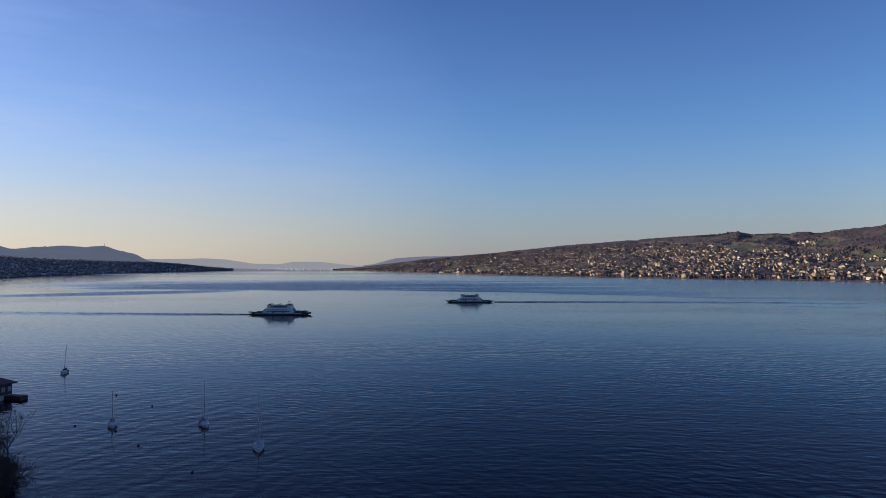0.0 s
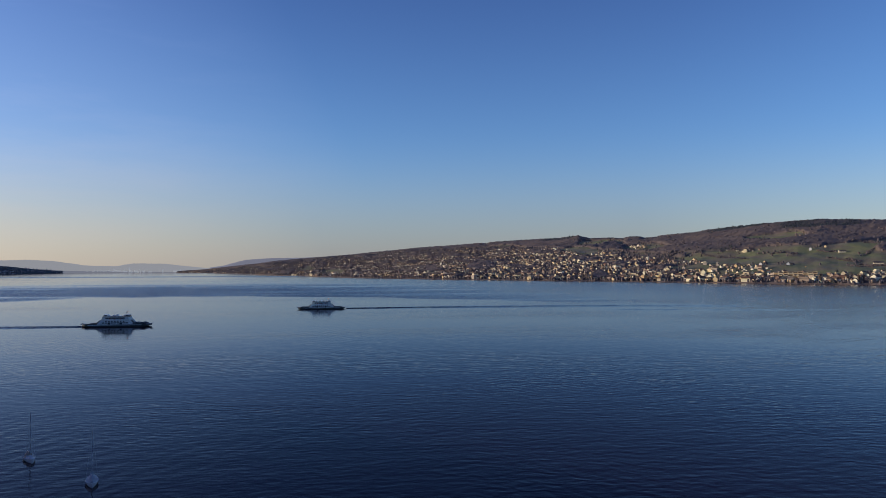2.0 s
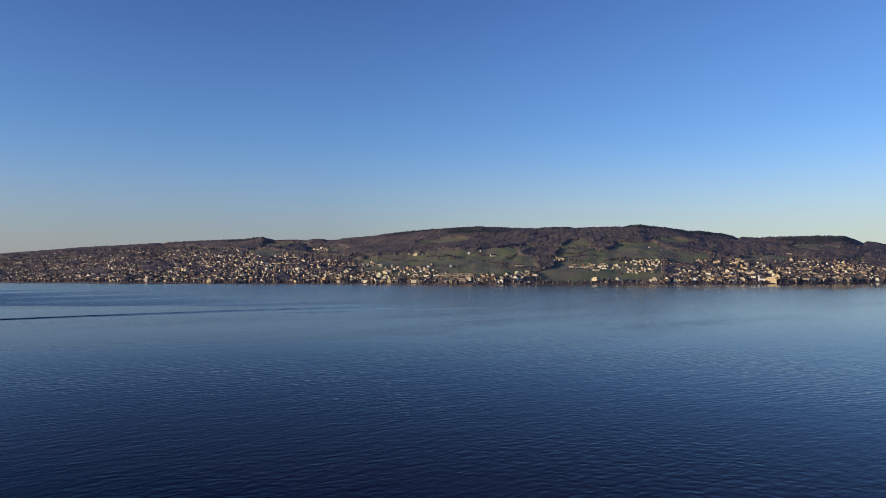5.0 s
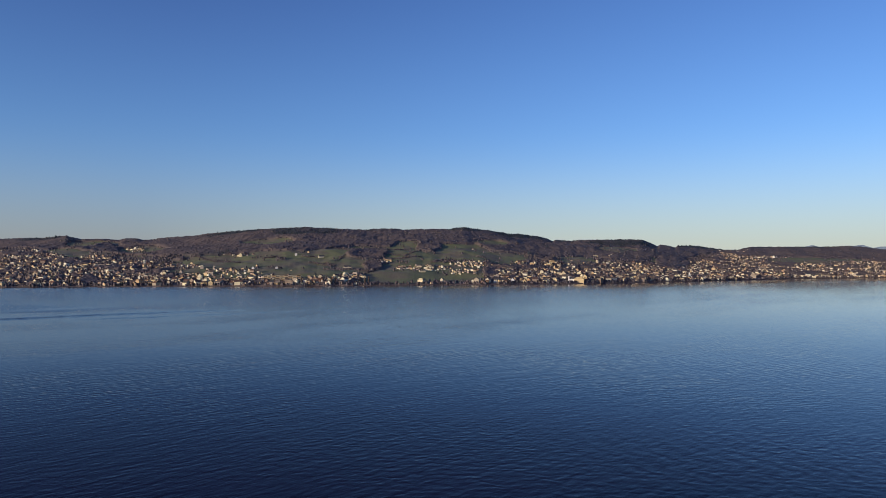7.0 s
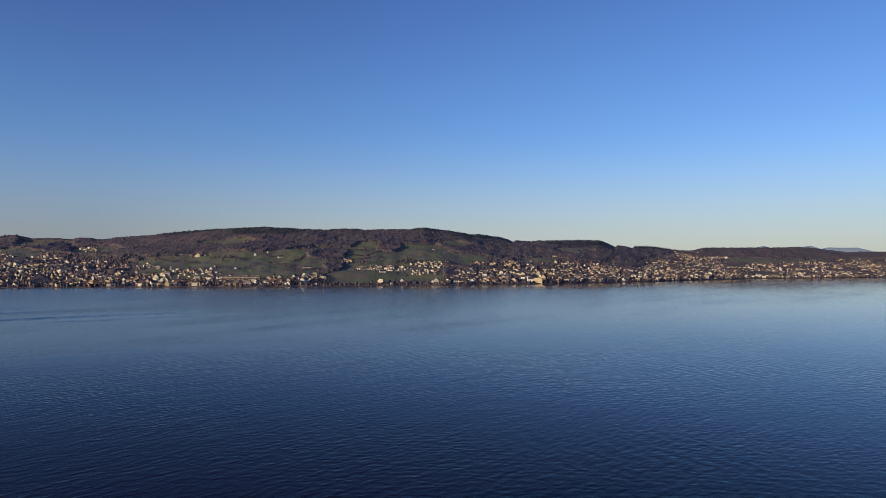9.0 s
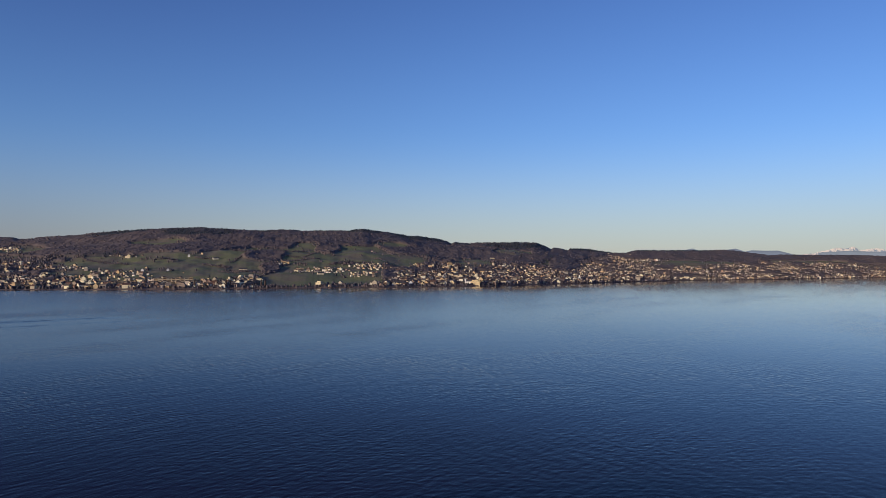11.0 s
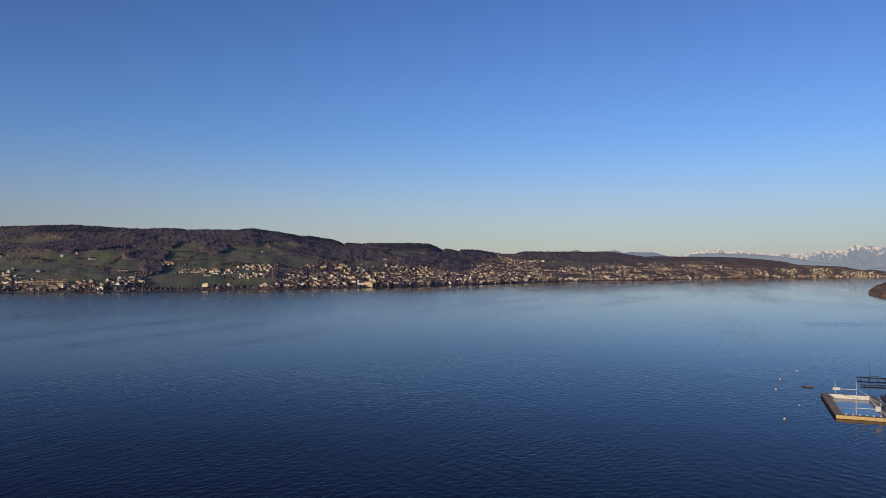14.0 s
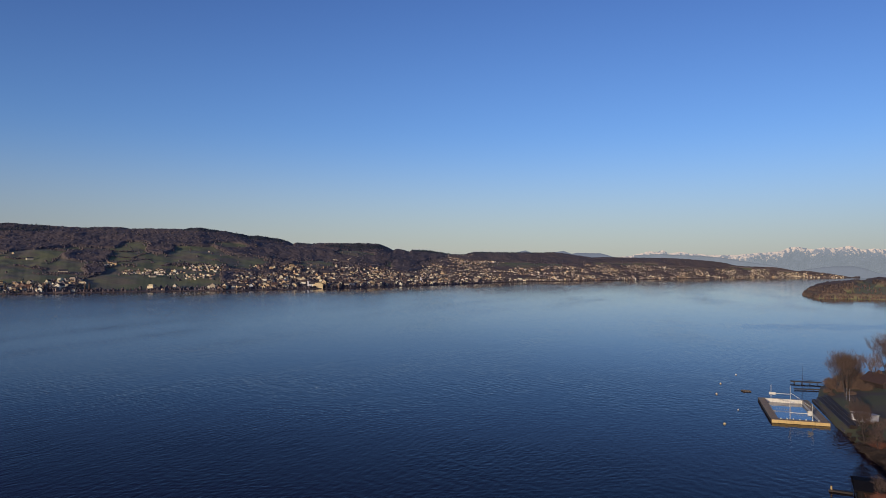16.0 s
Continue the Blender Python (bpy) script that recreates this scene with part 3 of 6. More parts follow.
# the sunny hillside across the lake
SHORE_AZ = [-9, -7.5, -6, -3.9, -2, 0.7, 3, 5.3, 7.6, 10, 12, 16, 18.5, 20.2, 24.5, 29, 33.7, 38.3, 43, 47.5, 52, 56.2, 60, 62, 64.4, 66.6, 69, 71.2, 73.5, 75.75, 78, 80.25, 82.5, 84.7, 86.8, 89, 91, 93, 95, 97, 98.6, 100.4, 103]
SHORE_R = [4790, 4600, 4250, 3790, 3300, 2890, 2650, 2470, 2360, 2270, 2170, 2090, 2020, 1970, 1930, 1870, 1810, 1775, 1770, 1790, 1830, 1845, 1920, 1945, 2025, 2110, 2220, 2325, 2480, 2660, 2870, 3020, 3140, 3260, 3510, 3820, 4090, 4400, 4740, 4960, 5080, 5190, 5300]
CREST_RAZ = [-9, -7.5, -4.8, 4.9, 13.8, 18.1, 20.6, 22.9, 28.8, 31.1, 35.7, 39.9, 44.1, 53, 60, 63.8, 67, 69.2, 74.4, 81.3, 90.9, 94.5, 96.4, 98.5, 100.3, 103]
CREST_RR = [4880, 4840, 4740, 4400, 4000, 3800, 3650, 3450, 3278, 3179, 3080, 3032, 3034, 3137, 3290, 3342, 3443, 3600, 3953, 4259, 4700, 4960, 5080, 5180, 5260, 5345]
CREST_AZ = [-9, -6.6, -4.8, -3, -1.6, 0.7, 4.6, 5.3, 8, 9.7, 11.9, 14.8, 15.4, 15.8, 17.5, 19.6, 21.3, 22.1, 22.8, 23.3, 23.7, 25.2, 26.3, 26.7, 27.5, 27.9, 28.8, 29.1, 30.9, 31.8, 32.5, 35.7, 38.1, 40.4, 41.3, 44.1, 45, 46.1, 47.2, 48.1, 49.3, 51.9, 52.3, 53, 53.6, 55.1, 56.9, 57.5, 58.4, 59.2, 59.8, 60.2, 60.4, 61.7, 62.3, 66.3, 67.2, 67.7, 68.3, 68.5, 69.2, 69.6, 69.8, 71.2, 71.9, 73.1, 74.1, 74.4, 74.9, 79.9, 81.3, 82.2, 84.4, 85, 88.3, 90.4, 91.7, 92.9, 94.1, 94.9, 95.7, 97.5, 98.1, 98.5, 99, 99.8, 101, 102.2, 103]
CREST_Z = [4, 22, 41, 57, 74, 91, 114, 121, 138, 150, 158, 170, 167, 174, 178, 182, 181, 186, 188, 178, 172, 174, 168, 176, 175, 168, 170, 176, 182, 185, 192, 207, 215, 219, 216, 210, 210, 215, 216, 212, 215, 217, 222, 225, 220, 213, 196, 199, 191, 186, 176, 164, 172, 166, 171, 175, 172, 161, 143, 152, 147, 137, 150, 148, 141, 130, 130, 139, 146, 148, 152, 145, 121, 125, 124, 122, 116, 108, 96, 78, 72, 69, 62, 53, 44, 46, 25, 10, 2]
MAIN = Land(SHORE_AZ, SHORE_R, CREST_AZ, np.interp(CREST_AZ, CREST_RAZ, CREST_RR), CREST_Z, 11, rough=9.0, less=8.5, canopy=7.5)
MAIN.build("ground_hillside", -9, 103, 1400, 230, M_MEADOW, "long hillside of winter meadows above the far shore", "hillside", cover=wood_share)

# the shaded bank on the near side, running away down the lake
BANK = Land([-75, -50, -38, -32.2, -28.8, -25.1, -22, -19, -16, -12, -8.4], [900, 1250, 1800, 2372, 2887, 3306, 3958, 4560, 4780, 4800, 4800],
            [-75, -50, -38, -32.2, -28.8, -25.1, -22, -19.6, -18.4, -17.2, -15, -8.4], [1700, 2300, 2900, 3300, 3600, 4000, 4350, 4640, 4760, 4820, 4850, 4850],
            [140, 120, 95, 80, 69, 64, 60, 45, 30, 23, 17, 9], 23, rough=4.0, less=8.0)
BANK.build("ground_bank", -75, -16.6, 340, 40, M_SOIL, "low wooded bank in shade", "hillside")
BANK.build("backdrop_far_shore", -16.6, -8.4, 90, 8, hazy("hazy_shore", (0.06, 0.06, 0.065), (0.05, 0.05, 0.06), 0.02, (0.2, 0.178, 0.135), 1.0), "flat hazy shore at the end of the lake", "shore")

# far hills, their haze painted in as emission
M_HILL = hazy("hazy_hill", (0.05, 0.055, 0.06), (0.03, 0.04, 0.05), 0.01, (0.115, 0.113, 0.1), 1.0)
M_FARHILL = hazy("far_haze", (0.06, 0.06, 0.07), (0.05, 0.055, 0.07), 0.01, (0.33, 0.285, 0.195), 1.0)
UETLI = Land([-75, -20], [4450, 4450], [-75, -45, -36, -32.2, -31.7, -30.9, -30.2, -29.3, -28.6, -28.1, -27, -26.2, -25.5, -25.2, -24.4, -23.6, -22.8, -21.5], [4840] * 18,
             [150, 160, 152, 147, 131, 135, 142, 146, 153, 153, 145, 152, 150, 136, 119, 102, 63, 20], 31, rough=6.0, power=0.8, ragged=1.6)
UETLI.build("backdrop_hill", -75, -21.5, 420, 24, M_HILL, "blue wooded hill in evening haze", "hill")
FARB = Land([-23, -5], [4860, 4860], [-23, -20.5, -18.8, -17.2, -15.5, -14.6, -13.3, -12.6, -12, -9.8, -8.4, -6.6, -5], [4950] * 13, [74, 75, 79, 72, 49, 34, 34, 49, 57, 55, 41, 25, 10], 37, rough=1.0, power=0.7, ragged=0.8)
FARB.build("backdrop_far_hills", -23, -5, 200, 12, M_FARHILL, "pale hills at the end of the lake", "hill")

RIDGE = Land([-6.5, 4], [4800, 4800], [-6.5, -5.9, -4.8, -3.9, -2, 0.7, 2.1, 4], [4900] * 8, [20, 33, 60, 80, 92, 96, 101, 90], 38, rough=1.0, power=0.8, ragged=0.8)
RIDGE.build("backdrop_ridge", -6.5, 4, 120, 12, hazy("hazed_ridge", (0.05, 0.05, 0.06), (0.04, 0.045, 0.06), 0.01, (0.2, 0.175, 0.145), 1.0), "hazy wooded ridge behind the hillside", "hill")
M_BLUEHILL = hazy("hazed_far_hills", (0.05, 0.06, 0.08), (0.04, 0.05, 0.07), 0.01, (0.225, 0.222, 0.175), 1.0)
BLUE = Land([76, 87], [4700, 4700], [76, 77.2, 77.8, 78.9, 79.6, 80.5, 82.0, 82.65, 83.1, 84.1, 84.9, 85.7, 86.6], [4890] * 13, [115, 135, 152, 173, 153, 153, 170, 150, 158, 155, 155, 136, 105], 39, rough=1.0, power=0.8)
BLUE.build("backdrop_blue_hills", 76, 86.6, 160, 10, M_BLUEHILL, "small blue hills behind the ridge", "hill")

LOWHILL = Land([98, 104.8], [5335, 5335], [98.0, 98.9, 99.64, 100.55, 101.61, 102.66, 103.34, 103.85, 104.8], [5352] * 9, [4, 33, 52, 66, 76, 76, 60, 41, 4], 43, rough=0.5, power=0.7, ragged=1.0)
LOWHILL.build("backdrop_low_hill", 98, 104.8, 90, 8, hazy("hazed_low_hill", (0.05, 0.06, 0.08), (0.04, 0.05, 0.07), 0.01, (0.25, 0.243, 0.18), 1.0), "low blue hill at the head of the lake", "hill")
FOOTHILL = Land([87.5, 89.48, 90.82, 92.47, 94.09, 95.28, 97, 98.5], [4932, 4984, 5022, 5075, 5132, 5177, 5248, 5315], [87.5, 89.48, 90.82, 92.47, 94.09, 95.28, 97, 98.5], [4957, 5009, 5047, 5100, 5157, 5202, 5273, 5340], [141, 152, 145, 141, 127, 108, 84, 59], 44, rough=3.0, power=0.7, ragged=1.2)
FOOTHILL.build("backdrop_foothills", 87.5, 98.5, 110, 8, hazy("hazed_foothills", (0.05, 0.06, 0.08), (0.03, 0.04, 0.06), 0.012, (0.283, 0.274, 0.198), 1.0), "blue wooded foothills below the snowy range", "hill")

from mathutils import bvhtree

M_LAWN = mat("lawn_and_soil", (0.14, 0.135, 0.045), (0.13, 0.1, 0.055), 0.05, 0.95, 1.5, contrast=(0.45, 0.62))

# the near bank under and behind the camera: shore line and the rise behind it
NEAR_SHORE = [(2000, -520), (1860, -500), (1790, -490), (1775, -520), (1500, -560), (1000, -420), (600, -255), (480, -168), (432, -142), (407, -137), (374, -131), (324, -130), (303, -131.5), (276, -131), (260, -132.5), (240, -134), (206, -118.5), (140, -75), (55, -2), (-30, 74), (-72, 114), (-86, 137), (-114, 175), (-126, 194), (-172, 230), (-430, 560), (-920, 1160), (-1240, 1500), (-1420, 1800)]
NEAR_BACK = [(2600, -1000), (2300, -1200), (1800, -1300), (1600, -1300), (1300, -1300), (900, -1250), (600, -1150), (450, -1100), (380, -1060), (330, -1040), (280, -1020), (240, -1000), (200, -980), (160, -960), (120, -940), (60, -900), (-20, -860), (-130, -800), (-260, -730), (-400, -650), (-480, -560), (-540, -470), (-600, -380), (-660, -290), (-760, -160), (-1050, 200), (-1450, 800), (-1750, 1250), (-2050, 1900)]
NEAR_Z = [4, 5, 8, 20, 25, 28, 30, 30, 30, 30, 30, 30, 30, 30, 32, 34, 36, 38, 45, 55, 65, 75, 85, 90, 90, 90, 90, 90, 90]


NEAR_TREE = []


def near_height(x, y, low=0.0):
    """Height of the near bank's ground."""
    hit = NEAR_TREE[0].ray_cast(Vector((x, y, 300)), Vector((0, 0, -1)))[0]
    return max(low, hit.z) if hit else low


def near_land():
    rows = [-0.02, 0.0, 0.0015, 0.01, 0.02, 0.04, 0.07, 0.11, 0.16, 0.22, 0.3, 0.4, 0.5, 0.6, 0.7, 0.8, 0.9, 1.0]
    k = 6
    sh, bk, zz = [], [], []
    for i in range(len(NEAR_SHORE) - 1):
        for q in range(k):
            w = q / k
            sh.append(Vector(NEAR_SHORE[i]).lerp(Vector(NEAR_SHORE[i + 1]), w))
            bk.append(Vector(NEAR_BACK[i]).lerp(Vector(NEAR_BACK[i + 1]), w))
            zz.append(NEAR_Z[i] * (1 - w) + NEAR_Z[i + 1] * w)
    v, f, m = [], [], len(sh)
    for u in rows:
        for a, b, z in zip(sh, bk, zz):
            p = a.lerp(b, u)
            h = -2.5 if u < 0 else (-0.6 if u == 0 else 1.2 + z * (1 - math.exp(-5 * u)) + 1.2 * noise.noise((p.x * 0.02, p.y * 0.02, 0)) * min(1, u * 20))
            v.append((p.x, p.y, h))
    for i in range(len(rows) - 1):
        for j in range(m - 1):
            f.append((i * m + j, i * m + j + 1, (i + 1) * m + j + 1, (i + 1) * m + j))
    NEAR_TREE.append(bvhtree.BVHTree.FromPolygons(v, f))
    return tagged(mesh_object("ground_near_bank", v, f, M_LAWN, smooth=True), "near lake bank of grass and soil", "ground", kind="structure")


near_land()


def alps():
    # haze over rock and snow is painted in as emission
    M = hazy("alpine_rock_in_haze", (0.06, 0.07, 0.10), (0.03, 0.04, 0.07), 0.012, (0.3, 0.292, 0.205), 1.0)
    nt = M.node_tree
    bsdf = nt.nodes["Principled BSDF"]
    geo = nt.nodes.new("ShaderNodeNewGeometry")
    sep = nt.nodes.new("ShaderNodeAttribute")
    sep.attribute_name = "snow"
    n = nt.nodes.new("ShaderNodeTexNoise")
    n.inputs["Scale"].default_value, n.inputs["Detail"].default_value, n.inputs["Roughness"].default_value = 0.04, 8, 0.62
    mp = nt.nodes.new("ShaderNodeMapping")
    mp.inputs["Scale"].default_value = (1.0, 1.0, 0.45)
    nt.links.new(geo.outputs["Position"], mp.inputs["Vector"])
    nt.links.new(mp.outputs["Vector"], n.inputs["Vector"])
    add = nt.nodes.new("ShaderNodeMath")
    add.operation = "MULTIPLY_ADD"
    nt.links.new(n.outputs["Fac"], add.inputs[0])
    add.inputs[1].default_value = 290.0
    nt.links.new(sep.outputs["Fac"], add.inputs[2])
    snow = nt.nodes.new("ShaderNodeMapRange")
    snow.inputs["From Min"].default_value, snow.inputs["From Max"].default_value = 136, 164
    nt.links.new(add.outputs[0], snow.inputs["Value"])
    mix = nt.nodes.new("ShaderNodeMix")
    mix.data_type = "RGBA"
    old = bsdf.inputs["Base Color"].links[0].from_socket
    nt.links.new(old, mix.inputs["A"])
    # snow colour warmed to stand in for the low sun's tint
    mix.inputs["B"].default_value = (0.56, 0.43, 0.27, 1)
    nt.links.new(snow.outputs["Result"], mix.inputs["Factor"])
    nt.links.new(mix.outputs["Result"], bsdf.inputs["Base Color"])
    bear = [80, 86, 87.12, 87.98, 88.61, 89.24, 89.66, 90.07, 90.7, 91.1, 91.7, 92.3, 92.9, 94.9, 95.7, 96.6, 97.2, 97.9, 98.5, 98.85, 99.6, 100.1, 100.7, 101.3, 102, 102.3, 102.55, 103.05, 103.6, 104.5, 107, 112, 118]
    top = [120, 138, 148, 168, 184, 180, 192, 168, 176, 180, 164, 166, 157, 157, 164, 174, 175, 183, 209, 214, 205, 193, 209, 202, 210, 219, 213, 191, 198, 193, 200, 180, 150]
    az = np.linspace(80, 118, 760)
    v, f = [], []
    crest = np.interp(az, bear, top) + 2.5 * wander(az * 30, az * 0, 9, 3) + 2.0 * wander(az * 30, az * 0, 3.5, 5)
    rows, depth = 54, []
    for i in range(rows):
        u = i / (rows - 1)
        # spurs run down from the peaks, bending as they fall
        lean = az * 30 + 14 * wander(az * 30, np.full_like(az, u * 60), 30, 6)
        spur = 1 - 2.2 * np.abs(wander(lean, np.full_like(az, u * 25), 34, 8)) + 0.5 * (1 - 2 * np.abs(wander(lean, np.full_like(az, u * 60), 12, 12)))
        fade = math.sin(min(1, u * 1.08) * math.pi) * 0.9 + 0.1 * (1 - u)
        r = 4790 / np.cos(np.radians(az - 71.6)) + 140 * u - 55 * spur * fade
        h = crest * (u ** 0.85) - 4 + 9 * (spur - 0.6) * fade
        h0 = h
        h = 71 + (h - 71) * r / (5250 + 140 * u)
        depth += list(24 - (crest - 4 - h0) * np.interp(az, [91, 94], [0.6, 1.0]) + 14 * (spur - 0.7))
        for a, rr, hh in zip(np.radians(az), r, h):
            v.append((rr * math.sin(a), rr * math.cos(a), hh))
    m = len(az)
    for i in range(rows - 1):
        for j in range(m - 1):
            f.append((i * m + j, (i + 1) * m + j, (i + 1) * m + j + 1, i * m + j + 1))
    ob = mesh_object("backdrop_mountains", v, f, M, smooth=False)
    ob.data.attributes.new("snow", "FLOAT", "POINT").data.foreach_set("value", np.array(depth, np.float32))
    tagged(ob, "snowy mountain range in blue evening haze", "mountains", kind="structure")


alps()


def head_height(x, y):
    """The headland: a low round hill that runs out into the lake."""
    inland = np.minimum(np.minimum((x - 1742) * 0.9, -362 - y), 400)
    inland = np.minimum(inland, -0.2 * x - y + 27)
    return -1.5 + np.clip(inland / 6, 0, 1) * 3.2 + 26 * np.clip((inland - 4) / 190, 0, 1) ** 0.8 + 1.5 * wander(x, y, 120, 41) * np.clip(inland / 40, 0, 1)


def head_meadow(x, y):
    """1 on the headland's open meadow, 0 in its wood."""
    inland = np.minimum(np.minimum((x - 1742) * 0.9, -362 - y), -0.2 * x - y + 27)
    return np.clip((np.degrees(np.arctan2(x, y)) - 103.5 + 0.5 * wander(x, y, 60, 47)) / 0.2, 0, 1) * np.clip((inland - 10) / 6, 0, 1) * np.clip((165 - inland) / 10, 0, 1), inland


def headland_ground():
    xs, ys = np.concatenate([np.arange(1730, 2000, 3.5), np.linspace(2000, 2700, 60)]), np.concatenate([np.linspace(-1100, -640, 40)[:-1], np.arange(-640, -340, 3.5)])
    X, Y = np.meshgrid(xs, ys)
    Z = head_height(X, Y)
    open_land, inland = head_meadow(X, Y)
    wood = (1 - open_land) * np.clip((inland - 4) / 4, 0, 1)
    Z = Z + wood * (8.5 + 1.5 * wander(X, Y, 50, 48) + np.random.default_rng(49).normal(0, 1.3, X.shape))
    n, m = X.shape
    i, j = np.meshgrid(np.arange(n - 1), np.arange(m - 1), indexing="ij")
    a = (i * m + j).ravel()
    ob = mesh_object("ground_headland", np.stack([X, Y, Z], -1).reshape(-1, 3), np.stack([a, a + 1, a + m + 1, a + m], 1), M_HEADLAND, smooth=True)
    ob.data.attributes.new("wood", "FLOAT", "POINT").data.foreach_set("value", wood.ravel().astype(np.float32))
    tagged(ob, "low headland of brown wood and green meadow running into the lake", "headland", kind="structure")


M_HEADLAND = mat("headland_meadow", (0.19, 0.205, 0.075), (0.22, 0.19, 0.095), 0.02, 0.95, 0.3)
add_canopy(M_HEADLAND, (0.12, 0.085, 0.062), (0.2, 0.135, 0.085), 0.03)
headland_ground()


# ---- woods and houses on the far slopes ----
HAMLETS = [(46.8, 0.34, 0.7, 0.036), (49.7, 0.23, 2.4, 0.05), (54.2, 0.29, 1.9, 0.034), (53.4, 0.14, 1.2, 0.036), (64.4, 0.56, 1.0, 0.034), (44.1, 0.09, 1.4, 0.057), (73.8, 0.83, 1.2, 0.126), (27.5, 0.71, 0.7, 0.06), (35.6, 0.46, 0.8, 0.02)]


def town_share(az, u, x, y):
    """How densely the slope is built up."""
    a = np.interp(az, [-9, -6, 0, 7, 36, 39, 44, 45.5, 52, 54.5, 56.5, 68, 75, 90, 97, 101, 102.5], [0.2, 0.25, 0.4, 0.66, 0.75, 0.7, 0.5, 0.1, 0.15, 0.6, 0.85, 0.8, 0.68, 0.7, 0.65, 0.5, 0.1])
    top = np.interp(az, [-9, -3, 0, 4.8, 6.8, 10, 17.5, 20, 24.4, 26.4, 30.8, 33.1, 35.4, 37.3, 42, 44, 46, 52, 54.5, 55.5, 56.1, 61.2, 64, 67.4, 69, 71.4, 73.1, 74.5, 75.9, 80.5, 84.5, 89, 93, 95, 97, 100.5], [0.5, 0.7, 0.76, 0.86, 0.83, 0.8, 0.8, 0.7, 0.58, 0.49, 0.35, 0.27, 0.21, 0.15, 0.13, 0.1, 0.03, 0.03, 0.05, 0.1, 0.36, 0.38, 0.35, 0.39, 0.42, 0.49, 0.82, 0.78, 0.66, 0.46, 0.66, 0.62, 0.55, 0.66, 0.76, 0.95])
    n = uneven(x, y)
    d = a * np.clip((top - u + 0.03 * n) / 0.03, 0, 1) * np.clip(1.15 - 0.6 * u / np.maximum(top, 0.01), 0.45, 1)
    d = d * (1 - 0.97 * np.maximum(in_ovals(az, u, n, MEADOWS), in_ovals(az, u, n, GLADES))) * (1 - 0.75 * in_ovals(az, u, n, COPSES))
    d = np.maximum(d, 0.95 * in_ovals(az, u, 0.5 * n, HAMLETS))
    return np.maximum(d, 0.002 * (u < 0.6))


def sow(land, share, n, az0, az1, u0, u1, seed, town=False):
    r = np.random.default_rng(seed)
    az, u = r.uniform(az0, az1, n), r.uniform(u0, u1, n)
    p = land.at(az, u)
    # even spread over the ground: farther columns are wider and deeper
    rr = np.hypot(p[:, 0], p[:, 1])
    depth = smooth_interp(az, land.cb, land.cr) - smooth_interp(az, land.b, land.shore)
    even = rr * depth
    even = even / even.max()
    if town:
        even = even * np.clip(0.6 + 0.9 * wander(p[:, 0], p[:, 1], 230, 88), 0.25, 1.0)
    w = share(az, u, p[:, 0], p[:, 1])
    keep = r.uniform(0, 1, n) < w * np.maximum(even, 0.12)
    return az[keep], u[keep], p[keep], r


def plant(name, land, share, n, az0, az1, u0, u1, seed, label, firs=0.1, leafless=None):
    az, u, p, r = sow(land, share, n, az0, az1, u0, u1, seed)
    fir = np.zeros(len(p), bool)
    if firs:
        fir = (1.1 * fir_share(az, u, p[:, 0], p[:, 1]) + 0.8 * wander(p[:, 0], p[:, 1], 300, seed + 1) + r.normal(0, 0.3, len(p))) > (0.95 - 1.4 * firs)
    for crown, mask, material, tall, wide in ((round_crown(), ~fir, leafless or M_WOOD, (5.0, 8.0), (5, 8)), (fir_crown(), fir, M_FIR, (5.5, 9.5), (4.5, 6.5))):
        k = int(mask.sum())
        if k:
            q = p[mask].copy()
            dense = np.clip((share(az[mask], u[mask], q[:, 0], q[:, 1]) - 0.55) / 0.3, 0, 1) * (u[mask] > 0.03) * (land.canopy > 0)
            few = (dense < 0.5) | (r.uniform(0, 1, k) < (0.6 if material is M_FIR else 0.07))
            q, dense, k = q[few], dense[few], int(few.sum())
            sizes = np.stack([r.uniform(*wide, k), r.uniform(*tall, k)], 1)
            if material is M_FIR:
                sizes = sizes * (1 - 0.25 * dense)[:, None]
            else:
                sizes = sizes * np.stack([1 + 0.4 * dense, 1 - 0.5 * dense], 1)
            q[:, 2] += land.canopy * 0.8 * dense - 0.8
            ob = scatter_mesh(name, *crown, q, sizes, material, r, 0.16)
            ob.data.polygons.foreach_set("use_smooth", [True] * len(ob.data.polygons))
            tagged(ob, label, "woodland", kind="stuff")


plant("far_woodland", MAIN, wood_share, 125000, -7.4, 102, 0.004, 1.02, 61, "bare brown winter woods mixed with dark firs")


def shore_share(az, u, x, y):
    return 0.75 + 0.4 * wander(x, y, 90, 57)


plant("shore_trees", MAIN, shore_share, 1600, -8, 98, 0.006, 0.016, 58, "low bare trees and shrubs along the far shore")


def bank_share(az, u, x, y):
    return 0.55 + 0.4 * wander(x, y, 200, 71)


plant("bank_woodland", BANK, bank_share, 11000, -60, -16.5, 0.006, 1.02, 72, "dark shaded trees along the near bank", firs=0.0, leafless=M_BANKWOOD)


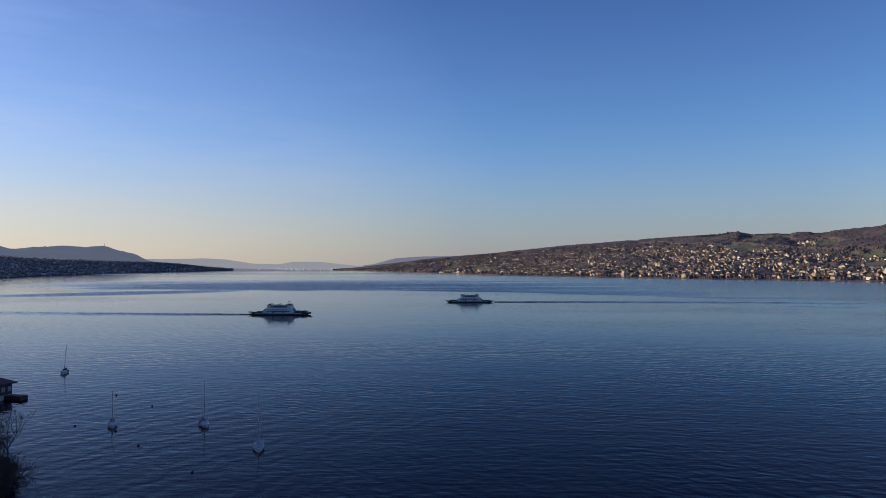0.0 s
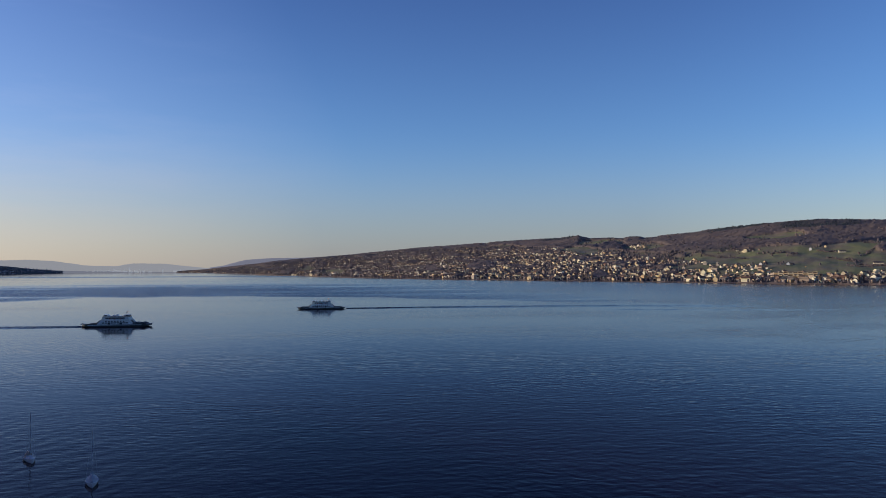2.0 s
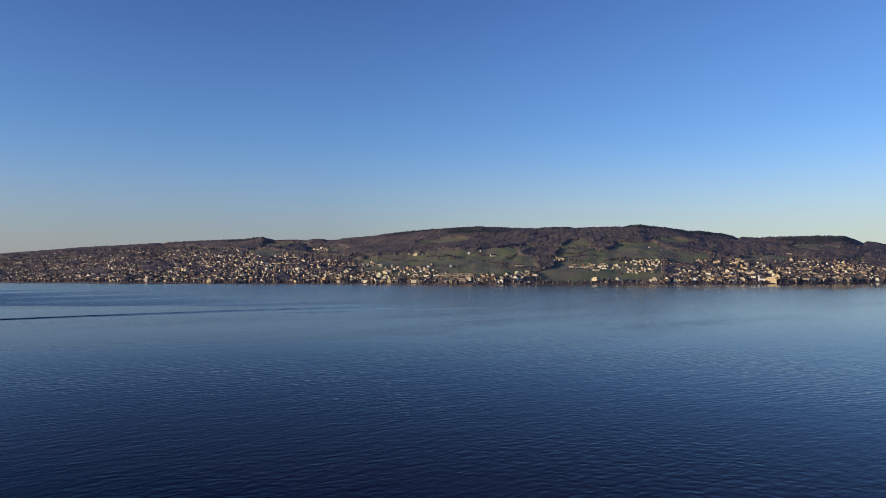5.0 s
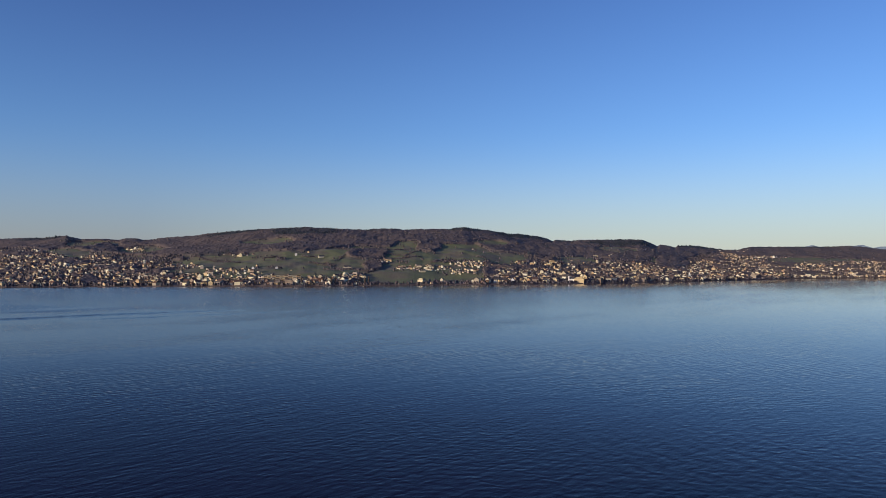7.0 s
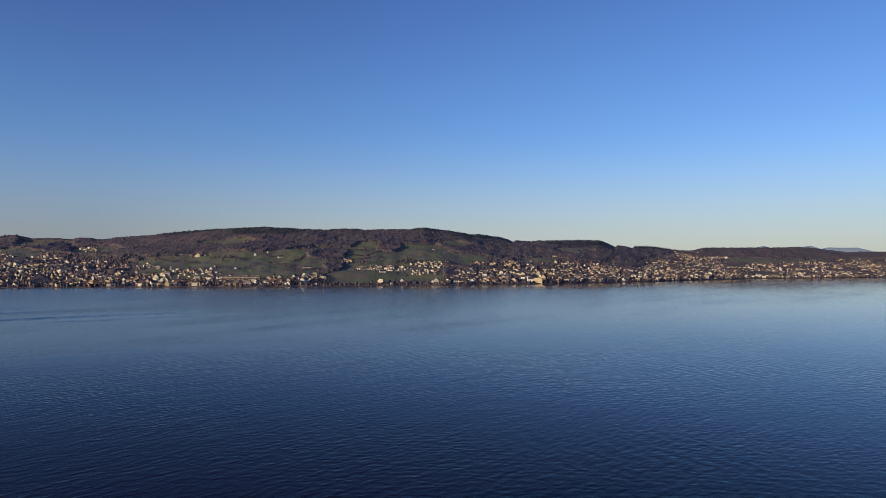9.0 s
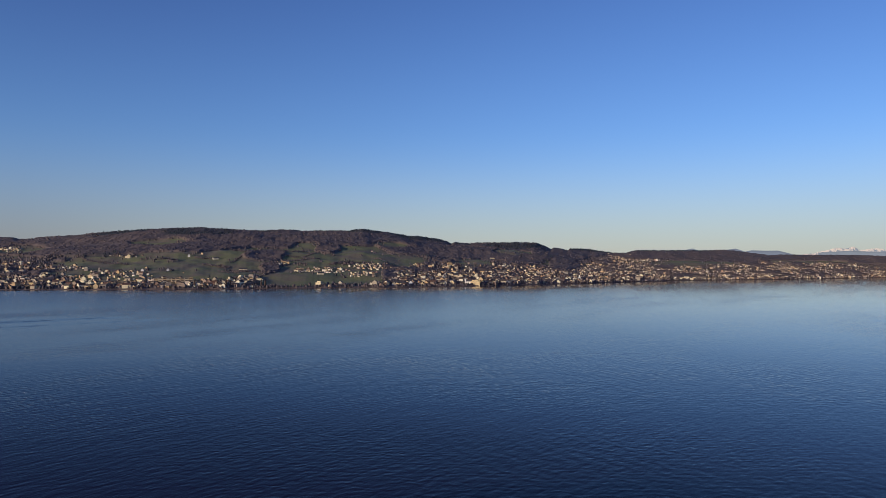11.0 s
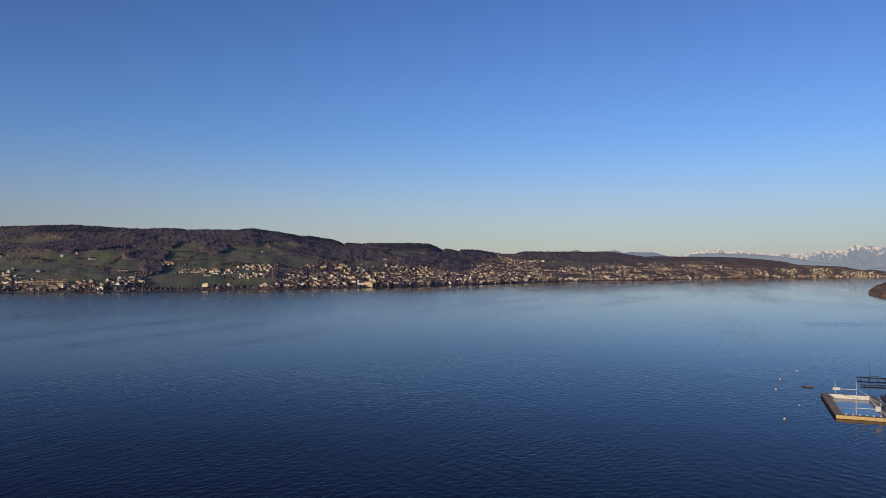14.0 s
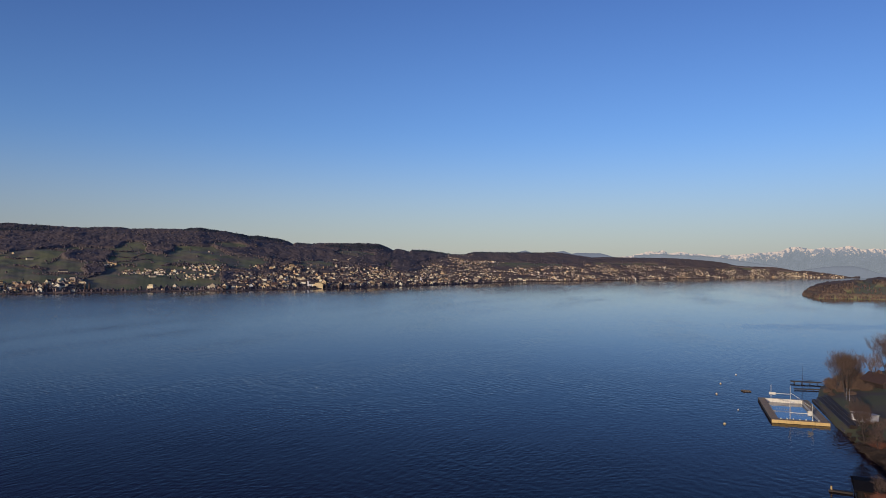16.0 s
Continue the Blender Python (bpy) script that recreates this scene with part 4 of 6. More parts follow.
def house_shape(w, d, h, roof, hip=0.0, over=0.5):
    """Walls with gables, and a roof slab of two slopes, round the origin at the foot; w along x."""
    a, b = w / 2, d / 2
    wall_v = [(-a, -b, -3), (a, -b, -3), (a, b, -3), (-a, b, -3), (-a, -b, h), (a, -b, h), (a, b, h), (-a, b, h), (-a, 0, h + roof), (a, 0, h + roof)]
    wall_f = [(0, 1, 5, 4), (2, 3, 7, 6), (1, 2, 6, 5), (3, 0, 4, 7), (5, 6, 9), (7, 4, 8)]
    o, t = over, 0.3
    s = roof / b
    c = a - hip
    roof_v = [(-a - o, -b - o, h - o * s), (a + o, -b - o, h - o * s), (c + o, 0, h + roof), (-c - o, 0, h + roof), (a + o, b + o, h - o * s), (-a - o, b + o, h - o * s)]
    roof_v = [(x, y, z + 0.05) for x, y, z in roof_v] + [(x, y, z + 0.05 + t) for x, y, z in roof_v]
    roof_f = [(6, 7, 8, 9), (10, 11, 9, 8), (1, 0, 3, 2), (5, 4, 2, 3), (0, 1, 7, 6), (4, 5, 11, 10), (1, 2, 8, 7), (2, 4, 10, 8), (3, 0, 6, 9), (5, 3, 9, 11)]
    return wall_v, wall_f, roof_v, roof_f


def block_shape(w, d, h):
    """A flat-roofed block with a set-back top floor."""
    a, b = w / 2, d / 2
    def cuboid(x0, x1, y0, y1, z0, z1, k):
        v = [(x0, y0, z0), (x1, y0, z0), (x1, y1, z0), (x0, y1, z0), (x0, y0, z1), (x1, y0, z1), (x1, y1, z1), (x0, y1, z1)]
        f = [(0, 1, 5, 4), (1, 2, 6, 5), (2, 3, 7, 6), (3, 0, 4, 7), (4, 5, 6, 7), (3, 2, 1, 0)]
        return v, [tuple(i + k for i in q) for q in f]
    v1, f1 = cuboid(-a, a, -b, b, -3, h, 0)
    v2, f2 = cuboid(-a * 0.7, a * 0.7, -b * 0.7, b * 0.7, h + 0.35, h + 2.8, 8)
    r1, g1 = cuboid(-a - 0.3, a + 0.3, -b - 0.3, b + 0.3, h, h + 0.35, 0)
    r2, g2 = cuboid(-a * 0.75, a * 0.75, -b * 0.75, b * 0.75, h + 2.8, h + 3.1, 8)
    return v1 + v2, f1 + f2, r1 + r2, g1 + g2


SHAPES = [house_shape(11, 9, 6.5, 3.6), house_shape(13, 10, 7.5, 4.2), house_shape(9, 8, 5.6, 3.4), house_shape(17, 10, 7.0, 3.6), house_shape(12, 11, 7.0, 4.4, hip=4.0), block_shape(16, 11, 7.5), block_shape(22, 12, 8.5)]
SHARE = [0.24, 0.2, 0.18, 0.12, 0.12, 0.09, 0.05]


def far_houses():
    az, u, p, r = sow(MAIN, town_share, 190000, -8, 102, 0.012, 0.95, 83, town=True)
    # keep roofs apart
    cell = {}
    order = np.argsort(np.hypot(p[:, 0], p[:, 1]))
    kept = []
    for i in order:
        small = min(1.0, max(0.78 if az[i] > 58 else 0.62, 2300 / math.hypot(p[i, 0], p[i, 1])))
        grid = (10.0 if az[i] > 56 else 11.5) * small
        key = (int(p[i, 0] // grid), int(p[i, 1] // grid))
        if key not in cell:
            cell[key] = 1
            kept.append(i)
    kind = r.choice(len(SHAPES), len(kept), p=SHARE)
    out = []
    for i, k in zip(kept, kind):
        face = 90 - (-118 if az[i] < 62 else az[i] - 180) + r.choice([0, 90]) + r.normal(0, 15)
        size = min(1.05, max(0.36, r.lognormal(-0.58, 0.27))) * (1.05 if az[i] > 76 else 1.0) * min(1.0, max(0.78 if az[i] > 58 else 0.62, 2300 / math.hypot(p[i, 0], p[i, 1]))) * (1.3 if u[i] < 0.05 and az[i] > 12 else 0.8 if 45 < az[i] < 56 else 1.1 if u[i] < 0.12 else 1.0)
        out.append((k, p[i], face, size, az[i]))
    return out


HOUSES = far_houses()


def build_houses(rows, near_count):
    wall_m = palette("rendered_walls", [(0.68, 0.57, 0.33), (0.8, 0.71, 0.44), (0.46, 0.38, 0.25), (0.78, 0.71, 0.5), (0.52, 0.36, 0.17), (0.32, 0.24, 0.17), (0.7, 0.54, 0.27), (0.24, 0.16, 0.11), (0.4, 0.33, 0.25)], 0.85, source="object")
    roof_m = palette("tiled_roofs", [(0.12, 0.07, 0.05), (0.09, 0.065, 0.055), (0.16, 0.085, 0.05), (0.07, 0.065, 0.065), (0.2, 0.16, 0.12), (0.11, 0.08, 0.06)], 0.85, source="object")
    meshes = []
    for wv, wf, rv, rf in SHAPES:
        pair = []
        for n, v, f, m in (("wall", wv, wf, wall_m), ("roof", rv, rf, roof_m)):
            me = bpy.data.meshes.new(n)
            me.from_pydata(v, [], f)
            me.materials.append(m)
            pair.append(me)
        meshes.append(pair)
    for k, p, face, size, az in rows[:near_count]:
        flat = k >= 5
        top = tagged(new("apartment_block" if flat else "house"), "pale flat-roofed apartment block on the lakeside slope" if flat else "pale rendered house with a pitched tiled roof on the slope", "building" if flat else "house", "houses on the far slope")
        top.matrix_basis = pose(p[0], p[1], p[2], 0, 0, face) @ Matrix.Scale(size, 4)
        for n, me in zip(("wall", "roof"), meshes[k]):
            new(n, me).parent = top
    v, f, mi, base = [], [], [], 0
    for k, p, face, size, az in rows[near_count:]:
        c, s = math.cos(radians(face)) * size, math.sin(radians(face)) * size
        for slot, (pv, pf) in enumerate((SHAPES[k][:2], SHAPES[k][2:])):
            v += [(x * c - y * s + p[0], x * s + y * c + p[1], z * size + p[2]) for x, y, z in pv]
            f += [tuple(i + base for i in q) for q in pf]
            mi += [slot] * len(pf)
            base += len(pv)
    ob = mesh_object("distant_houses", v, f, M_WALLS)
    ob.data.materials.append(M_ROOFS)
    ob.data.polygons.foreach_set("material_index", mi)
    return tagged(ob, "crowd of pale houses with dark roofs spread over the slope", "houses", kind="stuff")


build_houses(HOUSES, 300)


def bank_houses():
    r = np.random.default_rng(91)
    rows = []
    for _ in range(520):
        az, u = r.uniform(-45, -19.5), r.uniform(0.01, 0.8) ** 1.6
        q = BANK.at(az, u)
        rows.append((int(r.choice(5)), q, r.uniform(0, 360), r.uniform(0.5, 0.85), az))
    v, f, mi, base = [], [], [], 0
    for k, p, face, size, az in rows:
        c, s = math.cos(radians(face)) * size, math.sin(radians(face)) * size
        for slot, (pv, pf) in enumerate((SHAPES[k][:2], SHAPES[k][2:])):
            v += [(x * c - y * s + p[0], x * s + y * c + p[1], z * size + p[2] + 1.5) for x, y, z in pv]
            f += [tuple(i + base for i in q) for q in pf]
            mi += [slot] * len(pf)
            base += len(pv)
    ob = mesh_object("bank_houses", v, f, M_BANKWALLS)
    ob.data.materials.append(M_ROOFS)
    ob.data.polygons.foreach_set("material_index", mi)
    tagged(ob, "shaded houses among trees on the near bank", "houses", kind="stuff")


bank_houses()
M_WHITE = mat("white_render", (0.74, 0.71, 0.64), (0.66, 0.63, 0.57), 0.4, 0.8)
M_SLATE = mat("dark_slate", (0.06, 0.055, 0.06), (0.09, 0.08, 0.075), 0.5, 0.7)


def church(az, u, turn, size=1.0):
    p = MAIN.at(az, u)
    top = tagged(new("church"), "white lakeside church with a pointed tower", "church")
    top.matrix_basis = pose(*p, 0, 0, turn) @ Matrix.Scale(size, 4)
    wv, wf, rv, rf = house_shape(26, 12, 10, 6.5)
    mesh_object("nave", wv, wf, M_WHITE, top)
    mesh_object("nave_roof", rv, rf, M_SLATE, top)
    part("tower", boxed(-18.6, -13.1, -2.8, 2.8, -3, 21, bevel=0.15), M_WHITE, top)
    bm = bmesh.new()
    bmesh.ops.create_cone(bm, segments=4, radius1=4.4, radius2=0.05, depth=13, matrix=Matrix.Translation((-15.9, 0, 27.5)) @ Matrix.Rotation(radians(45), 4, "Z"))
    part("spire", bm, M_SLATE, top)
    return top


church(62.2, 0.03, -60, 0.72)
church(70.9, 0.12, 20, 0.7)


# columnar poplars by the far shore
def poplar_mesh():
    v, f = [], []
    n = 7
    rings = [(0.0, 0.04), (0.08, 0.05), (0.14, 0.35), (0.4, 0.5), (0.7, 0.42), (0.92, 0.2)]
    r = random.Random(5)
    for i, (z, w) in enumerate(rings):
        for j in range(n):
            a = 6.283 * (j + 0.4 * i) / n
            k = w * r.uniform(0.75, 1.25)
            v.append((k * math.cos(a) * 4.4, k * math.sin(a) * 4.4, z * 22 + r.uniform(-0.5, 0.5) * (i > 1)))
    v.append((0, 0, 22.5))
    for i in range(len(rings) - 1):
        for j in range(n):
            f.append((i * n + j, i * n + (j + 1) % n, (i + 1) * n + (j + 1) % n, (i + 1) * n + j))
    m = (len(rings) - 1) * n
    f += [(m + j, m + (j + 1) % n, len(v) - 1) for j in range(n)]
    return v, f


M_POPLAR = mat("bare_poplar", (0.09, 0.06, 0.04), (0.06, 0.042, 0.03), 0.5, 0.95, 2.0)
_pv, _pf = poplar_mesh()
POPLAR = mesh_object("poplar_tree", _pv, _pf, M_POPLAR)
tagged(POPLAR, "tall bare columnar poplar at the waterside", "tree", "poplars on the far shore")
for i, (b, s) in enumerate([(40.2, 0.9), (42.6, 0.95), (42.9, 0.9), (45.3, 1.1), (45.6, 1.05), (23.2, 0.9), (23.5, 1.0), (23.9, 0.85)]):
    p = MAIN.at(b, 0.012)
    m = pose(p[0], p[1], p[2] - 0.5, 0, 0, i * 50)
    if i == 0:
        POPLAR.matrix_basis = m
    else:
        copy_thing(POPLAR, m)

# television mast and lookout on the hazy hill
_t = UETLI.at(-25.75, 1.0)
TOWER = tagged(new("hilltop_tower"), "thin transmitter mast on the hazy hilltop", "tower")
TOWER.matrix_basis = pose(*_t)
part("mast", rod(rod(bmesh.new(), (0, 0, -3), (0, 0, 12), 2.2, 1.5), (0, 0, 12), (0, 0, 24), 1.3, 0.7), M_HILL, TOWER)
part("lookout_building", boxed(-24, 6, -5, 5, -3, 3.5, bevel=0.3), M_HILL, TOWER)

# the pale town at the end of the lake, its haze painted as emission
M_PALE = hazy("hazed_town", (0.5, 0.48, 0.46), (0.42, 0.41, 0.42), 0.05, (0.31, 0.27, 0.17), 1.0)
_v, _f, _r = [], [], random.Random(17)
for _ in range(60):
    a = radians(_r.choice([_r.uniform(-15.5, -8), _r.gauss(-12.8, 0.8)]))
    d, w, h = _r.uniform(4805, 4845), _r.uniform(2, 6), _r.choice([2, 3, 4, 5, 7]) + 2
    if -16 > math.degrees(a) or math.degrees(a) > -7.8:
        continue
    if _r.random() < 0.04:
        w, h = 3, 18
    x, y, k = d * math.sin(a), d * math.cos(a), len(_v)
    _v += [(x + sx * w, y + sy * w * 0.5, z) for z in (-1, h + (d - 4800) * 0.25) for sx, sy in ((-1, -1), (1, -1), (1, 1), (-1, 1))]
    _f += [tuple(k + i for i in q) for q in ((0, 1, 5, 4), (1, 2, 6, 5), (2, 3, 7, 6), (3, 0, 4, 7), (4, 5, 6, 7))]
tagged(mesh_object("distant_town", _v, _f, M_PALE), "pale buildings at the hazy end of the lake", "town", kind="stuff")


# the wooded headland
def headland():
    r = np.random.default_rng(101)
    x, y = r.uniform(1742, 2100, 26000), r.uniform(-700, -362, 26000)
    meadow, inland = head_meadow(x, y)
    rim = (inland > 2) & (inland < 14)
    keep = (rim & (r.uniform(0, 1, len(x)) < 0.6)) | ((inland > 14) & (meadow < 0.3) & (r.uniform(0, 1, len(x)) < 0.4)) | ((meadow > 0.5) & (r.uniform(0, 1, len(x)) < 0.006))
    keep &= x < 2100
    p = np.stack([x, y, head_height(x, y) - 0.8 + 6.0 * (inland > 14) * (meadow < 0.3)], -1)[keep]
    sizes = np.stack([r.uniform(2.8, 5.2, len(p)), r.uniform(4.5, 8.5, len(p))], 1)
    ob = scatter_mesh("headland_wood", *round_crown(), p, sizes, M_HEAD, r, 0.2)
    ob.data.polygons.foreach_set("use_smooth", [True] * len(ob.data.polygons))
    tagged(ob, "reddish-brown bare wood covering the headland", "woodland", kind="stuff")


M_HEAD = palette("russet_wood", [(0.14, 0.092, 0.064), (0.16, 0.105, 0.07), (0.118, 0.082, 0.062), (0.165, 0.118, 0.076), (0.095, 0.072, 0.058)], 0.95, grain=0.5, fine=0.05)
headland()


# ---- buildings and hedges that stand out on the slope ----
M_CREAM = mat("cream_render", (0.68, 0.6, 0.4), (0.58, 0.5, 0.33), 0.15, 0.85)
M_OCHRE = mat("ochre_render", (0.6, 0.42, 0.2), (0.5, 0.35, 0.17), 0.15, 0.85)
M_VOID = mat("opening_shade", (0.045, 0.035, 0.03), (0.07, 0.05, 0.04), 0.4, 0.9)


def terraced_flats(az, u, columns, tiers, wide, label):
    """Flats stepping back up the slope, each with a dark balcony under a pale parapet."""
    p = MAIN.at(az, u)
    top = tagged(new("terraced_flats"), label, "building")
    top.matrix_basis = pose(p[0], p[1], p[2], 0, 0, -az)
    for t in range(tiers):
        for c in range(columns):
            x = (c - columns / 2) * wide + 0.4 * (t % 2)
            y, z = t * 8.5, t * 5.0 + 0.6 * ((c * 7 + t * 3) % 3)
            unit = part("flat", boxed(x + 0.15, x + wide - 0.15, y, y + 11, z - 6, z + 4.6, bevel=0.1), (M_CREAM, M_CREAM, M_OCHRE)[(c * 5 + t * 2) % 3], top)
            # dark slab on the wall paints the shade inside the balcony
            part("balcony_shade", boxed(x + 0.9, x + wide - 0.9, y - 0.12, y + 0.4, z + 1.3, z + 3.9), M_VOID, unit)
            part("parapet", boxed(x + 0.3, x + wide - 0.3, y - 1.3, y - 0.3, z + 0.4, z + 1.2, bevel=0.08), (M_OCHRE, M_CREAM)[(c + t) % 2], unit)


terraced_flats(38.6, 0.062, 9, 3, 10.5, "pale terraced flats stepping up from the lakeshore")
terraced_flats(35.2, 0.05, 4, 2, 9.5, "short row of cream terraced flats near the shore")


def slope_house(az, u, turn, size, shape, wall, label, name="farmhouse"):
    p = MAIN.at(az, u)
    top = tagged(new(name), label, "house", "larger houses on the slope")
    top.matrix_basis = pose(p[0], p[1], p[2], 0, 0, turn - az) @ Matrix.Scale(size, 4)
    wv, wf, rv, rf = shape
    body = mesh_object("wall", wv, wf, wall, top)
    mesh_object("roof", rv, rf, M_SLATE, top)
    w, d = max(x for x, _, _ in wv), min(y for _, y, _ in wv)
    for i in range(4):
        for z in (1.2, 4.0):
            x = -w + 2 * w * (i + 0.5) / 4
            part("window", boxed(x - 0.55, x + 0.55, d - 0.06, d + 0.05, z, z + 1.4), M_VOID, body)


FARM, BARN = house_shape(10.5, 8, 5.0, 3.6), house_shape(18, 8, 4.6, 3.0)
for b, u, turn, size, shape, wall, label in (
        (39.55, 0.433, 90, 0.95, FARM, M_WHITE, "white farmhouse with a steep gable on the meadow"),
        (36.29, 0.209, 80, 0.95, FARM, M_WHITE, "white gabled house at the edge of the meadow"),
        (38.11, 0.216, 95, 0.85, FARM, M_WHITE, "small white gabled house alone on the meadow"),
        (43.75, 0.232, 8, 1.2, BARN, M_CREAM, "long cream farm building on the meadow"),
        (41.56, 0.407, 20, 1.0, BARN, M_CREAM, "cream farm building below the wood"),
        (34.07, 0.476, 0, 0.9, BARN, M_CREAM, "low cream farm building below the wood"),
        (34.67, 0.472, 15, 0.8, FARM, M_CREAM, "cream house beside the farm below the wood"),
        (46.97, 0.354, 10, 1.0, BARN, M_OCHRE, "ochre farm building high on the slope"),
        (51.62, 0.04, 75, 1.1, FARM, M_CREAM, "cream gabled house among trees by the shore"),
        (56.31, 0.03, 5, 1.2, BARN, M_CREAM, "large cream lakeside house with a slate roof"),
        (57.4, 0.032, 85, 1.2, FARM, M_WHITE, "large white lakeside villa with a gable"),
        (49.91, 0.15, 20, 1.0, BARN, M_CREAM, "long cream house on the open slope")):
    slope_house(b, u, turn, size, shape, wall, label)
for i in range(8):
    slope_house(52.2 + i * 0.42, 0.282 + i * 0.002, 62, 0.8, FARM, M_CREAM, "pale row house with one steep roof in a terrace", "row_house")


def hedgerows():
    """Lines of bare shrubs between the meadows."""
    r = np.random.default_rng(131)
    pts = []
    for _ in range(46):
        az0, u0 = r.uniform(27, 60), r.uniform(0.12, 0.6)
        n, da, du = int(r.integers(14, 46)), r.choice([-1, 1]) * r.uniform(0.03, 0.09), r.normal(0, 0.0016)
        k = np.arange(n)
        pts.append(MAIN.at(az0 + da * k, np.clip(u0 + du * k + 0.004 * np.sin(k * 0.3), 0.05, 0.9)) + np.stack([r.normal(0, 1.5, n), r.normal(0, 1.5, n), np.full(n, -0.5)], -1))
    q = np.concatenate(pts)
    ob = scatter_mesh("hedgerow", *round_crown(), q, np.stack([r.uniform(3, 6, len(q)), r.uniform(2.5, 6, len(q))], 1), M_WOOD, r, 0.2)
    tagged(ob, "bare brown hedges and tree rows between the meadows", "hedge", kind="stuff")


hedgerows()


# ---- ferries ----
M_HULL = mat("dark_hull_paint", (0.05, 0.066, 0.066), (0.07, 0.085, 0.087), 0.3, 0.5)
M_SHIP = mat("white_ship_paint", (0.74, 0.78, 0.74), (0.6, 0.66, 0.63), 0.35, 0.45)
M_DECK = mat("grey_deck", (0.16, 0.16, 0.155), (0.22, 0.21, 0.2), 0.6, 0.85)
M_GLASS = mat("dark_window_glass", (0.015, 0.02, 0.028), (0.03, 0.035, 0.045), 0.5, 0.12)
M_STEEL = mat("galvanised_steel", (0.42, 0.42, 0.42), (0.32, 0.32, 0.33), 1.5, 0.45, metal=0.5)
M_ORANGE = mat("orange_plastic", (0.75, 0.2, 0.03), (0.65, 0.16, 0.03), 2.0, 0.5)


def loft(bm, stations):
    """A skin over cross-sections: each a list of points with the same count; both ends closed."""
    rings = [[bm.verts.new(p) for p in st] for st in stations]
    n = len(rings[0])
    for a, b in zip(rings, rings[1:]):
        for j in range(n):
            bm.faces.new((a[j], a[(j + 1) % n], b[(j + 1) % n], b[j]))
    bm.faces.new(rings[0][::-1])
    bm.faces.new(rings[-1])
    bmesh.ops.recalc_face_normals(bm, faces=bm.faces)
    return bm


